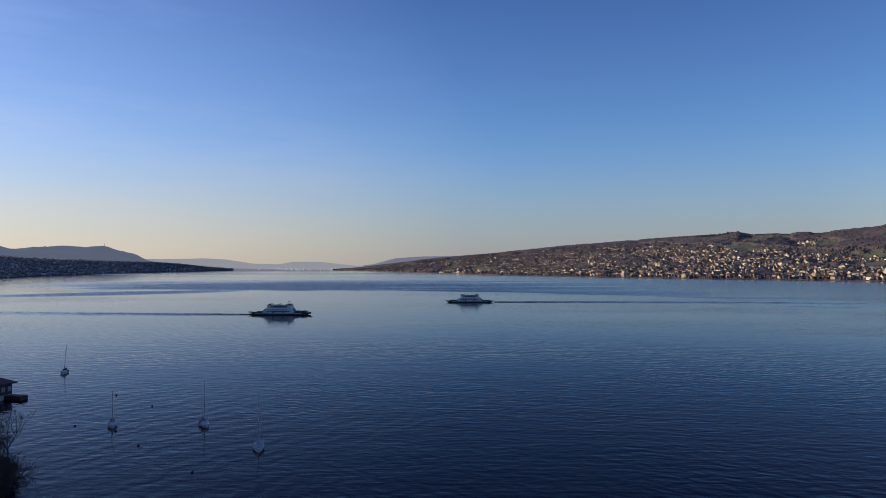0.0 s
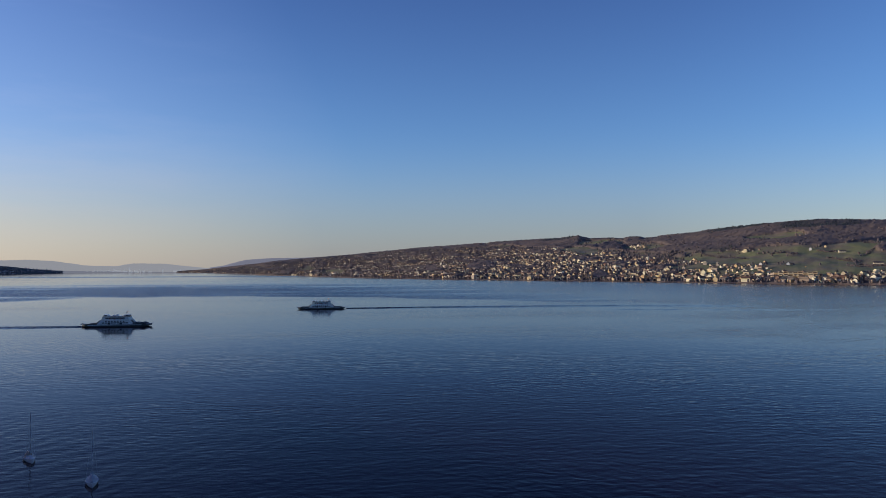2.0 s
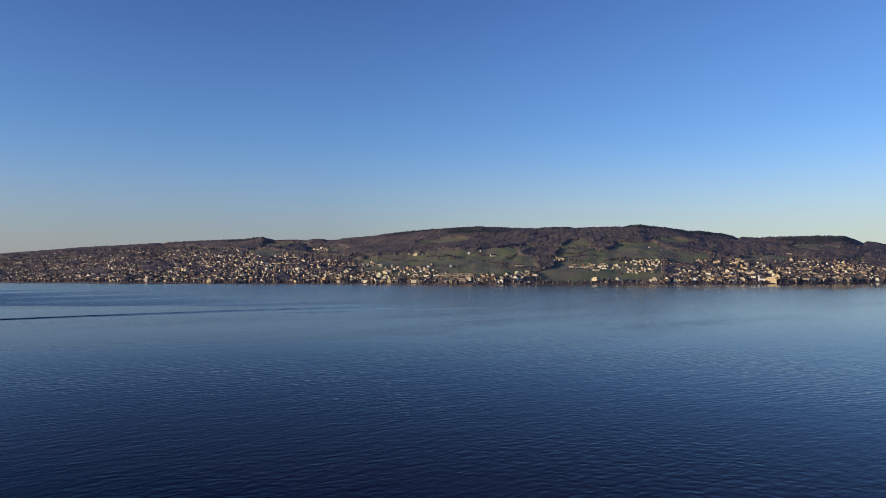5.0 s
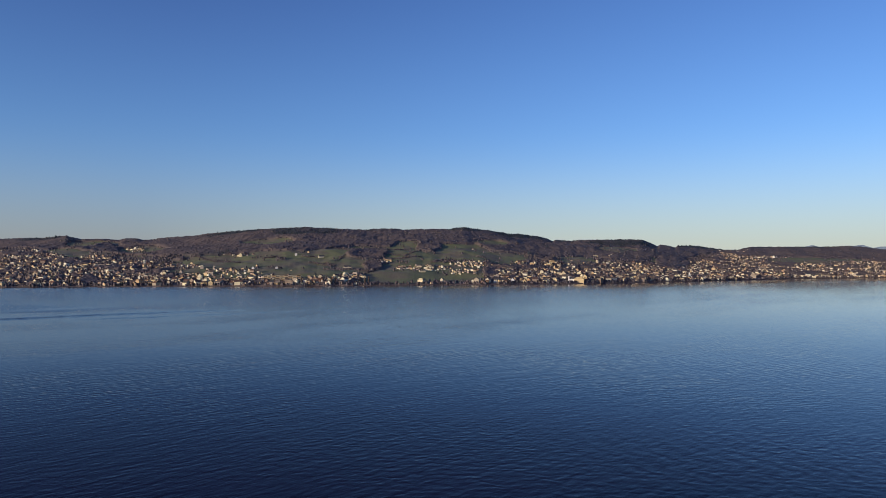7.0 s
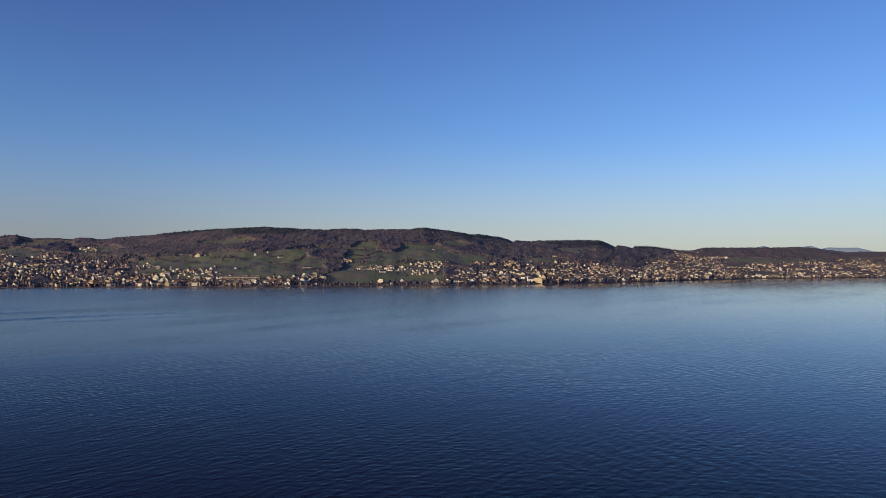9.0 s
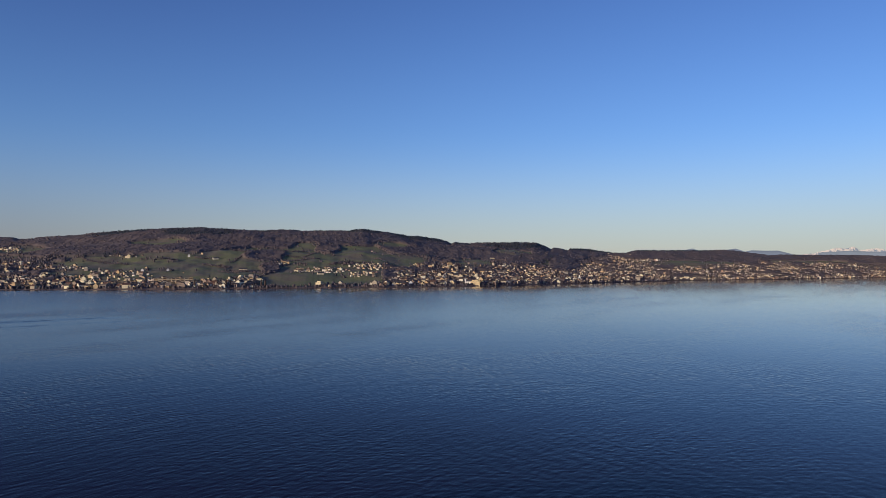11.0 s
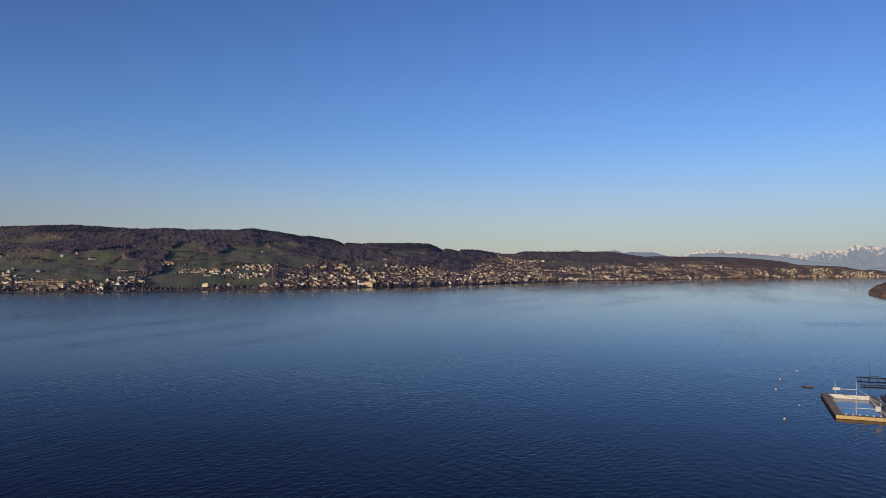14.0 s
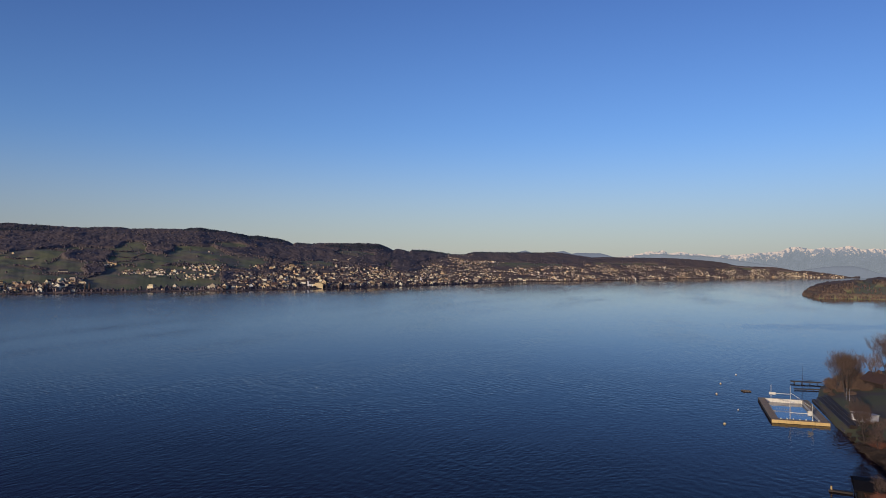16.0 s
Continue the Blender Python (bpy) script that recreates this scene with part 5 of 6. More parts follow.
def car_ferry(label):
    top = tagged(new("car_ferry"), label, "ferry", "car ferries")
    L, B = 25.0, 6.2
    hull = []
    for x, w, keel in ((-25, 0.62, 0.7), (-22.5, 0.86, 0.1), (-17, 1.0, -0.5), (0, 1.0, -0.6), (17, 1.0, -0.5), (22.5, 0.86, 0.1), (25, 0.62, 0.7)):
        b = B * w
        hull.append([(x, -b, 1.9), (x, -b * 0.96, 0.9), (x, -b * 0.8, keel), (x, b * 0.8, keel), (x, b * 0.96, 0.9), (x, b, 1.9)])
    part("hull", loft(bmesh.new(), hull), M_HULL, top, "dark painted steel hull")
    deck = []
    for x, w in ((-24.8, 0.6), (-22.5, 0.84), (-17, 0.97), (17, 0.97), (22.5, 0.84), (24.8, 0.6)):
        deck.append([(x, -B * w, 1.91), (x, B * w, 1.91), (x, B * w, 2.02), (x, -B * w, 2.02)])
    part("car_deck", loft(bmesh.new(), deck), M_DECK, top)
    for s in (-1, 1):
        part("rubbing_strake", boxed(-20, 20, s * 6.15, s * 6.4, 1.35, 1.7, bevel=0.05), M_SHIP, top)
        part("bulwark", prism(bmesh.new(), [(-22.5, 1.9), (22.5, 1.9), (21.8, 2.6), (-21.8, 2.6)], s * 5.5, s * 5.72), M_HULL, top)
        # side house: sloping ends, the stairs run up inside them
        side = part("side_house", prism(bmesh.new(), [(-13.4, 2.0), (13.4, 2.0), (10.6, 5.2), (-10.6, 5.2)], s * 4.0, s * 5.95), M_SHIP, top, "white superstructure side")
        for i in range(9):
            x = -8.8 + i * 2.2
            tall = 1.9 if i in (2, 6) else 1.0
            part("window", boxed(x - 0.92, x + 0.92, s * 5.9, s * 5.985, 2.8 if tall < 1.5 else 2.1, 3.6, bevel=0.03), M_GLASS, side)
            if 0 < i < 8:
                part("window", boxed(x - 0.6, x + 0.6, s * 5.9, s * 5.985, 4.1, 4.8, bevel=0.03), M_GLASS, side)
    part("passenger_deck", prism(bmesh.new(), [(-11.0, 5.2), (11.0, 5.2), (10.6, 5.5), (-10.6, 5.5)], -6.2, 6.2), M_SHIP, top)
    saloon = part("saloon", prism(bmesh.new(), [(-9.9, 5.5), (9.9, 5.5), (9.6, 7.7), (-9.6, 7.7)], -4.9, 4.9), M_SHIP, top)
    for s in (-1, 1):
        for i in range(7):
            x = -6.3 + i * 2.1
            part("window", boxed(x - 0.97, x + 0.97, s * 4.86, s * 4.95, 6.1, 7.25, bevel=0.03), M_GLASS, saloon)
    part("sun_roof", boxed(-10.4, 10.4, -5.6, 5.6, 7.72, 7.95, bevel=0.06), M_DECK, top, "grey roof deck")
    for s in (-1, 1):
        house = part("wheelhouse", prism(bmesh.new(), [(s * 6.6, 7.95), (s * 9.4, 7.95), (s * 9.7, 9.15), (s * 6.8, 9.15)], -2.4, 2.4), M_SHIP, top, "white wheelhouse")
        part("window_band", boxed(s * 7.0, s * 9.3, -2.46, 2.46, 8.3, 9.0), M_GLASS, house)
        part("window_band", boxed(s * 9.45, s * 9.72, -2.0, 2.0, 8.3, 9.0), M_GLASS, house)
        part("roof", boxed(s * 6.3, s * 10.0, -2.7, 2.7, 9.17, 9.3, bevel=0.04), M_SHIP, house)
        part("ramp", prism(bmesh.new(), [(s * 24.6, 1.7), (s * 26.8, 2.2), (s * 26.8, 2.45), (s * 24.6, 2.05)], -3.4, 3.4), M_DECK, top, "raised steel loading ramp")
        for y in (-5.9, 5.9):
            rail = bmesh.new()
            for k in range(10):
                rod(rail, (s * (0.4 + k * 1.15), y, 5.5), (s * (0.4 + k * 1.15), y, 6.55), 0.035, n=4)
            for z in (5.95, 6.25, 6.55):
                rod(rail, (s * 0.2, y, z), (s * 11.0, y, z), 0.03, n=4)
            part("railing", rail, M_SHIP, top)
            part("liferaft", rod(bmesh.new(), (s * 3.2, y * 0.8, 8.35), (s * 4.8, y * 0.8, 8.35), 0.4, n=10), M_SHIP, top)
        part("stair", prism(bmesh.new(), [(s * 13.6, 2.0), (s * 15.6, 2.0), (s * 11.8, 5.4), (s * 11.1, 5.4)], -3.9, -2.9), M_DECK, top)
    part("funnel", boxed(-0.9, 0.9, -1.0, 1.0, 7.95, 9.4, bevel=0.2), M_SHIP, top)
    part("mast", rod(rod(bmesh.new(), (7.0, 0, 7.8), (7.0, 0, 11.6), 0.2, 0.12), (7.0, -1.2, 10.8), (7.0, 1.2, 10.8), 0.09), M_HULL, top)
    part("flag", boxed(7.1, 8.2, -0.03, 0.03, 10.9, 11.6), M_ORANGE, top, "small faded orange flag")
    for x in (-4.0, 0.0, 4.0):
        for s in (-1, 1):
            bm = bmesh.new()
            for q in range(8):
                a, b = q * math.pi / 4, (q + 1) * math.pi / 4
                rod(bm, (x + 0.36 * math.cos(a), s * 6.0, 6.0 + 0.36 * math.sin(a)), (x + 0.36 * math.cos(b), s * 6.0, 6.0 + 0.36 * math.sin(b)), 0.08, n=4)
            part("lifebuoy", bm, M_ORANGE, top)
    return top


FERRY = car_ferry("white and dark double-ended car ferry under way on the lake")
FERRY.matrix_basis = pose(-124.5, 539, 0, 0, 0, -5) @ Matrix.Scale(0.92, 4)
copy_thing(FERRY, pose(27, 712, 0, 0, 0, -4))


# cars on the ferry's deck
M_CARDARK = mat("dark_car_paint", (0.02, 0.022, 0.026), (0.03, 0.03, 0.034), 1.0, 0.25)
M_CARGREY = mat("silver_car_paint", (0.3, 0.31, 0.32), (0.24, 0.25, 0.26), 1.0, 0.25)
M_TYRE = mat("tyre_rubber", (0.015, 0.015, 0.015), (0.025, 0.025, 0.025), 3.0, 0.9)


def deck_car(x, y, paint, label):
    """A parked car; x and y along and across the ferry's deck."""
    top = tagged(new("car"), label, "car", "cars on the ferry")
    top.matrix_basis = FERRY.matrix_basis @ pose(x, y, 2.03)
    part("body", loft(bmesh.new(), [[(px, -w, 0.35), (px, -w, z), (px, w, z), (px, w, 0.35)] for px, w, z in ((-2.15, 0.78, 0.85), (-1.9, 0.88, 1.0), (0.8, 0.9, 0.98), (1.9, 0.86, 0.85), (2.15, 0.74, 0.7))]), paint, top)
    part("cabin", loft(bmesh.new(), [[(px, -w, 0.95), (px, -w * 0.85, z), (px, w * 0.85, z), (px, w, 0.95)] for px, w, z in ((-1.9, 0.8, 1.1), (-1.3, 0.82, 1.5), (0.2, 0.82, 1.52), (1.0, 0.8, 1.0))]), M_GLASS, top, "dark car windows")
    for wx in (-1.35, 1.35):
        for wy in (-0.88, 0.88):
            part("wheel", rod(bmesh.new(), (wx, wy - 0.1, 0.33), (wx, wy + 0.1, 0.33), 0.33, n=10), M_TYRE, top)


for cx, cy, paint, lab in ((15.6, -2.4, M_CARDARK, "dark car parked on the ferry's open deck"), (20.4, -2.3, M_CARDARK, "dark car parked on the ferry's open deck"), (17.8, 0.4, M_CARGREY, "silver car parked on the ferry's open deck"), (15.8, 2.6, M_CARGREY, "silver car parked on the ferry's open deck"), (20.6, 2.5, M_CARDARK, "dark car parked on the ferry's open deck")):
    deck_car(cx, cy, paint, lab)


# wakes: low ridges of disturbed water trailing from each ferry
def wake(points, start, spread, seed, label, strength=1.0, old=False):
    r = random.Random(seed)
    v, f = [], []
    n, m = 220, 34
    for i in range(n + 1):
        t = i / n
        k = t * (len(points) - 1)
        a = min(int(k), len(points) - 2)
        p = Vector(points[a]).lerp(Vector(points[a + 1]), k - a)
        d = (Vector(points[a + 1]) - Vector(points[a])).normalized()
        side = Vector((-d.y, d.x))
        w = start + spread * t
        for j in range(m + 1):
            c = j / m * 2 - 1
            edge = (1 - abs(c)) ** 0.5
            h = 0.05 + strength * edge * (1 - 0.4 * t) * (0.5 * math.cos(c * 9.5 + 0.5 * math.sin(i * 0.11)) ** 2 + 0.16 * noise.noise((i * 0.35, c * 9, seed)))
            h *= min(1, (1 - t) * 5) * (min(1, t * 4) if old else 1)
            q = p + side * (c * w)
            v.append((q.x, q.y, max(0.012, h * min(1, edge * 3) - 0.03)))
    for i in range(n):
        for j in range(m):
            a = i * (m + 1) + j
            f.append((a, a + 1, a + m + 2, a + m + 1))
    return tagged(mesh_object("wake", v, f, M_WATER, smooth=True), label, "water", kind="structure")


wake([(-146, 539), (-210, 544), (-300, 554), (-420, 572), (-640, 606)], 6.0, 30.0, 3, "rippled wake behind the nearer ferry", 1.4)
wake([(52, 714), (130, 714), (220, 708), (330, 697), (450, 664), (560, 625)], 6.0, 34.0, 4, "rippled wake behind the farther ferry", 1.6)
wake([(269, 658), (352, 622), (597, 558), (881, 497)], 12.0, 26.0, 6, "old fading wake lines across the lake", 0.8, old=True)

# ---- sailing boats at their moorings ----
M_GEL = mat("white_gelcoat", (0.5, 0.5, 0.5), (0.4, 0.4, 0.41), 0.8, 0.35)
M_TARP = mat("pale_tarpaulin", (0.34, 0.34, 0.36), (0.26, 0.27, 0.3), 0.9, 0.8, 5.0, bump=0.03)
M_TARP_TAN = mat("tan_tarpaulin", (0.3, 0.24, 0.19), (0.22, 0.18, 0.15), 0.9, 0.85, 5.0, bump=0.03)
M_TARP_BLUE = mat("dark_blue_tarpaulin", (0.02, 0.03, 0.07), (0.035, 0.045, 0.09), 0.9, 0.8)
M_ALLOY = mat("mast_alloy", (0.5, 0.5, 0.5), (0.42, 0.42, 0.43), 1.0, 0.4, metal=0.4)
M_ANTI = mat("dark_boat_bottom", (0.03, 0.02, 0.03), (0.02, 0.02, 0.035), 1.0, 0.7)


def sailboat(x, y, turn, length, tall, tarp, label, lean=0.0, full=True):
    """Bow towards +x."""
    top = tagged(new("sailboat"), label, "sailboat", "moored sailing boats")
    top.matrix_basis = pose(x, y, 0, lean, 0, turn)
    h, b = length / 2, length * 0.17
    st, low = [], []
    for u, w, sheer in ((-1, 0.62, 0.72), (-0.6, 0.9, 0.70), (-0.1, 1.0, 0.72), (0.4, 0.8, 0.8), (0.8, 0.36, 0.9), (1.0, 0.04, 0.98)):
        px, pb = u * h, b * w
        st.append([(px, -pb, sheer), (px, -pb * 0.93, 0.25), (px * 0.97, -pb * 0.75, 0.04), (px * 0.97, pb * 0.75, 0.04), (px, pb * 0.93, 0.25), (px, pb, sheer)])
        low.append([(px * 0.97, -pb * 0.76, 0.05), (px * 0.9, -pb * 0.4, -0.3), (px * 0.9, pb * 0.4, -0.3), (px * 0.97, pb * 0.76, 0.05)])
    part("hull", loft(bmesh.new(), st), M_GEL, top)
    part("boat_bottom", loft(bmesh.new(), low), M_ANTI, top)
    cabin = [[(px * h, -w * b, 0.7), (px * h, -w * b * 0.8, z), (px * h, w * b * 0.8, z), (px * h, w * b, 0.7)] for px, w, z in ((-0.2, 0.72, 1.15), (0.1, 0.68, 1.2), (0.5, 0.4, 1.0), (0.62, 0.2, 0.85))]
    part("cabin", loft(bmesh.new(), cabin), M_GEL, top)
    mx = 0.15 * h
    part("mast", rod(bmesh.new(), (mx, 0, 0.8), (mx, 0, tall), 0.085, 0.05, n=6), M_ALLOY, top)
    part("boom", rod(bmesh.new(), (mx, 0, 1.75), (-0.85 * h, 0, 1.6), 0.06, n=6), M_ALLOY, top)
    # tarpaulin: a tent over the boom, pulled down to the sides
    e = 0.75 if full else -0.05
    tent = []
    for px, ridge, w, low_z in ((-1.02, 1.35, 0.62, 0.6), (-0.6, 1.75, 0.95, 0.55), (-0.1, 1.9, 1.04, 0.55), (min(0.15, e), 2.0, 0.97, 0.58), (e, 1.2 if full else 1.9, 0.42 if full else 1.0, 0.75 if full else 0.6)):
        bw = b * w + 0.03
        tent.append([(px * h, -bw, low_z), (px * h, -bw * 0.5, (low_z + ridge) / 2 - 0.08), (px * h, -0.09, ridge), (px * h, 0.09, ridge), (px * h, bw * 0.5, (low_z + ridge) / 2 - 0.08), (px * h, bw, low_z)])
    part("tarpaulin", loft(bmesh.new(), tent), tarp, top)
    for q in ((0.95 * h, 0, 0.95), (-0.95 * h, 0, 0.8), (mx - 0.2, b * 0.95, 0.75), (mx - 0.2, -b * 0.95, 0.75)):
        part("stay", rod(bmesh.new(), q, (mx, 0, tall * 0.97), 0.012, n=3), M_STEEL, top)
    part("rudder", boxed(-h - 0.18, -h + 0.02, -0.03, 0.03, -0.3, 0.8), M_GEL, top)
    return top


sailboat(-38.3, 146.7, -75, 6.8, 11.6, M_TARP, "white sailing boat under a pale tarpaulin at its mooring")
sailboat(-56.8, 167.8, -62, 6.8, 10.8, M_TARP_TAN, "white sailing boat half covered by a tan tarpaulin", full=False)
sailboat(-78.3, 167.2, -66, 6.2, 8.4, M_TARP_TAN, "small moored sailing boat with a tan cover", full=False)
sailboat(-133.5, 248.5, -70, 7.8, 10.0, M_TARP_BLUE, "white moored sailing boat with a dark blue sail cover", lean=-4, full=False)


def buoy(x, y, material, label, size=0.45):
    top = tagged(new("mooring_buoy"), label, "buoy", "mooring buoys")
    top.matrix_basis = pose(x, y, 0.12 * size / 0.45)
    bm = bmesh.new()
    bmesh.ops.create_uvsphere(bm, u_segments=12, v_segments=8, radius=size)
    part("float", bm, material, top, smooth=True)
    part("mooring_ring", rod(bmesh.new(), (0, 0, size * 0.9), (0, 0, size * 1.35), size * 0.14), M_STEEL, top)


M_BUOYDARK = mat("dark_weathered_float", (0.03, 0.03, 0.035), (0.05, 0.04, 0.04), 2.0, 0.6)
M_BUOYRED = mat("faded_red_float", (0.28, 0.05, 0.06), (0.2, 0.05, 0.06), 2.0, 0.6)
M_BUOYYEL = mat("yellow_float", (0.75, 0.58, 0.24), (0.64, 0.48, 0.2), 2.0, 0.5)
M_BUOYWHITE = mat("white_float", (0.75, 0.72, 0.66), (0.62, 0.58, 0.5), 2.0, 0.5)
for bx, by in ((-95.8, 206.9), (-78.5, 190.5), (-87.3, 167.5), (-46.2, 130.2), (-75.3, 162.4)):
    buoy(bx, by, M_BUOYDARK, "small dark mooring buoy on the water", 0.3)
buoy(-64.5, 149.6, M_BUOYRED, "faded red mooring buoy on the water", 0.32)
for bx, by, bm_, lab, bs in ((470.0, -99.7, M_BUOYWHITE, "white marker buoy off the lido", 0.6), (428.3, -88.0, M_BUOYYEL, "yellow marker buoy off the lido", 0.55), (391.0, -83.9, M_BUOYYEL, "yellow marker buoy off the lido", 0.55), (312.4, -83.4, M_BUOYYEL, "yellow marker buoy off the lido", 0.55), (348.4, -91.8, M_BUOYWHITE, "small white marker buoy off the lido", 0.4)):
    buoy(bx, by, bm_, lab, bs)

# ---- lake lido: the floating pool ----
M_PLANK = mat("weathered_planks", (0.44, 0.32, 0.16), (0.32, 0.23, 0.13), 0.8, 0.85, 6.0)
M_TIMBER = mat("golden_timber_wall", (0.64, 0.45, 0.14), (0.52, 0.36, 0.12), 0.5, 0.7, 4.0)
M_DARKTIMBER = mat("dark_wet_timber", (0.035, 0.028, 0.022), (0.055, 0.042, 0.03), 0.8, 0.8, 5.0)
M_LINER = mat("white_pool_wall", (0.78, 0.72, 0.56), (0.64, 0.6, 0.48), 0.4, 0.6)
M_PALEPLASTIC = mat("pale_board", (0.68, 0.64, 0.52), (0.6, 0.56, 0.45), 1.0, 0.7)


def pool_water():
    m = bpy.data.materials.new("pool_water")
    m.use_nodes = True
    nt = m.node_tree
    b = nt.nodes["Principled BSDF"]
    b.inputs["Base Color"].default_value = (0.11, 0.15, 0.21, 1)
    b.inputs["Roughness"].default_value, b.inputs["IOR"].default_value = 0.05, 1.33
    geo = nt.nodes.new("ShaderNodeNewGeometry")
    n = nt.nodes.new("ShaderNodeTexNoise")
    n.inputs["Scale"].default_value = 0.5
    nt.links.new(geo.outputs["Position"], n.inputs["Vector"])
    bp = nt.nodes.new("ShaderNodeBump")
    bp.inputs["Distance"].default_value, bp.inputs["Strength"].default_value = 0.04, 0.4
    nt.links.new(n.outputs["Fac"], bp.inputs["Height"])
    nt.links.new(bp.outputs["Normal"], b.inputs["Normal"])
    return m


def lake_pool():
    top = tagged(new("floating_pool"), "rectangular lake swimming pool with plank decks and white inner walls", "swimming pool")
    x0, x1, y0, y1, z = 323.0, 380.0, -128.0, -104.0, 1.55
    w = 3.2
    part("pool_water", boxed(x0 + w, x1 - w, y0 + w, y1 - w, -0.5, 0.06), pool_water(), top)
    for name, a, b, c, d in (("near_deck", x0, x0 + w, y0, y1), ("far_deck", x1 - w, x1, y0, y1), ("lake_deck", x0 + w, x1 - w, y1 - w, y1), ("shore_deck", x0 + w, x1 - w, y0, y0 + w)):
        deck = part(name, boxed(a, b, c, d, -0.6, z - 0.12), M_DARKTIMBER, top, "dark timber pontoon")
        along_y = name in ("near_deck", "far_deck")
        n = 16 if along_y else 34
        for i in range(n):
            if along_y:
                q0, q1 = c + (d - c) * i / n, c + (d - c) * (i + 1) / n - 0.05
                part("plank", boxed(a - 0.08, b + 0.08, q0, q1, z - 0.12, z + 0.015 * (i % 3)), M_PLANK, deck)
            else:
                q0, q1 = a + (b - a) * i / n, a + (b - a) * (i + 1) / n - 0.05
                part("plank", boxed(q0, q1, c - 0.08, d + 0.08, z - 0.12, z + 0.015 * (i % 3)), M_PLANK, deck)
    for i in range(8):
        c, d = y0 + (y1 - y0) * i / 8, y0 + (y1 - y0) * (i + 1) / 8 - 0.06
        part("front_panel", boxed(x0 - 0.14, x0 - 0.02, c, d, 0.12, z - 0.02, bevel=0.03), M_TIMBER, top, "golden sunlit timber cladding")
    for i in range(10):
        c, d = y0 + w + (y1 - y0 - 2 * w) * i / 10, y0 + w + (y1 - y0 - 2 * w) * (i + 1) / 10 - 0.04
        part("wall_panel", boxed(x1 - w - 0.12, x1 - w - 0.02, c, d, -0.3, z + 0.35, bevel=0.02), M_LINER, top, "white pool wall panel")
    part("wall_panel", boxed(x0 + w, x1 - w, y0 + w + 0.02, y0 + w + 0.12, -0.3, z - 0.1), M_PALEPLASTIC, top)
    for px, boards in ((325.4, (-121.8, -119.2, 3.2, 5.2)), (376.6, (-113.6, -109.0, 3.4, 4.6))):
        for py in (-112.0, -121.2) if px < 350 else (-110.0, -119.2):
            part("post", rod(bmesh.new(), (px, py, z), (px, py, z + 7.6), 0.12, 0.1, n=8), M_PALEPLASTIC, top, "tall pale steel post")
        ya, yb = (-112.0, -121.2) if px < 350 else (-110.0, -119.2)
        part("crossbar", boxed(px - 0.1, px + 0.1, min(ya, yb), max(ya, yb), z + 3.0, z + 3.3, bevel=0.05), M_PALEPLASTIC, top)
        part("score_board", boxed(px - 0.35, px - 0.18, boards[0] * 0.7 + boards[1] * 0.3, boards[1], z + boards[2] - 0.9, z + boards[3] - 0.8, bevel=0.04), M_PALEPLASTIC, top, "plain pale board on the posts")
    for i in range(7):
        c = y0 + 4.2 + i * 2.6
        part("starting_block", boxed(x0 + 2.0, x0 + 2.6, c - 0.25, c + 0.25, z + 0.03, z + 0.55, bevel=0.05), M_LINER, top)
    ball = bpy.data.meshes.new("float")
    bm = bmesh.new()
    bmesh.ops.create_uvsphere(bm, u_segments=8, v_segments=6, radius=0.24)
    bm.to_mesh(ball)
    bm.free()
    ball.materials.append(M_LINER)
    for a, b, n in (((376.4, -119.4, 5.4), (352.0, -126.6, 1.9), 15), ((374.5, -112, 2.6), (366.0, -119.0, 1.9), 7)):
        line = part("lane_rope", rod(bmesh.new(), a, b, 0.05, n=4), M_DARKTIMBER, top)
        for i in range(n):
            f = new("float", ball)
            f.location = Vector(a).lerp(Vector(b), (i + 0.5) / n)
            f.parent = line
    ladder = bmesh.new()
    for s in (-0.3, 0.3):
        rod(ladder, (350 + s, y1 - w - 0.1, -0.2), (350 + s, y1 - w - 0.1, z + 0.9), 0.05, n=5)
    part("ladder", ladder, M_STEEL, top)
    return top


lake_pool()


def raft():
    top = tagged(new("swimming_raft"), "small square timber bathing raft afloat", "raft")
    top.matrix_basis = pose(406.5, -100.4, 0, 0, 0, 12)
    body = part("frame", boxed(-2.2, 2.2, -2.2, 2.2, -0.2, 0.42, bevel=0.08), M_DARKTIMBER, top)
    for i in range(8):
        part("plank", boxed(-2.3 + i * 0.575, -2.3 + i * 0.575 + 0.52, -2.3, 2.3, 0.42, 0.52 + 0.01 * (i % 2)), M_PLANK, body)


raft()


def jetty(label, a, b, width, z, posts):
    top = tagged(new("jetty"), label, "jetty")
    a, b = Vector(a), Vector(b)
    d = b - a
    n = max(6, int(d.length / 0.9))
    top.matrix_basis = pose(a.x, a.y, 0, 0, 0, math.degrees(math.atan2(d.y, d.x)))
    L = d.length
    for s in (-1, 1):
        part("beam", boxed(0, L, s * width * 0.4 - 0.15, s * width * 0.4 + 0.15, z - 0.5, z - 0.12), M_DARKTIMBER, top)
    for i in range(n):
        part("plank", boxed(L * i / n, L * (i + 1) / n - 0.05, -width / 2, width / 2, z - 0.12, z + 0.01 * (i % 3)), M_DARKTIMBER, top)
    for i in range(posts):
        x = L * (i + 0.5) / posts
        for s in (-1, 1):
            part("pile", rod(bmesh.new(), (x, s * width * 0.42, -2.5), (x, s * width * 0.42, z - 0.12), 0.16, n=7), M_DARKTIMBER, top)
    return top


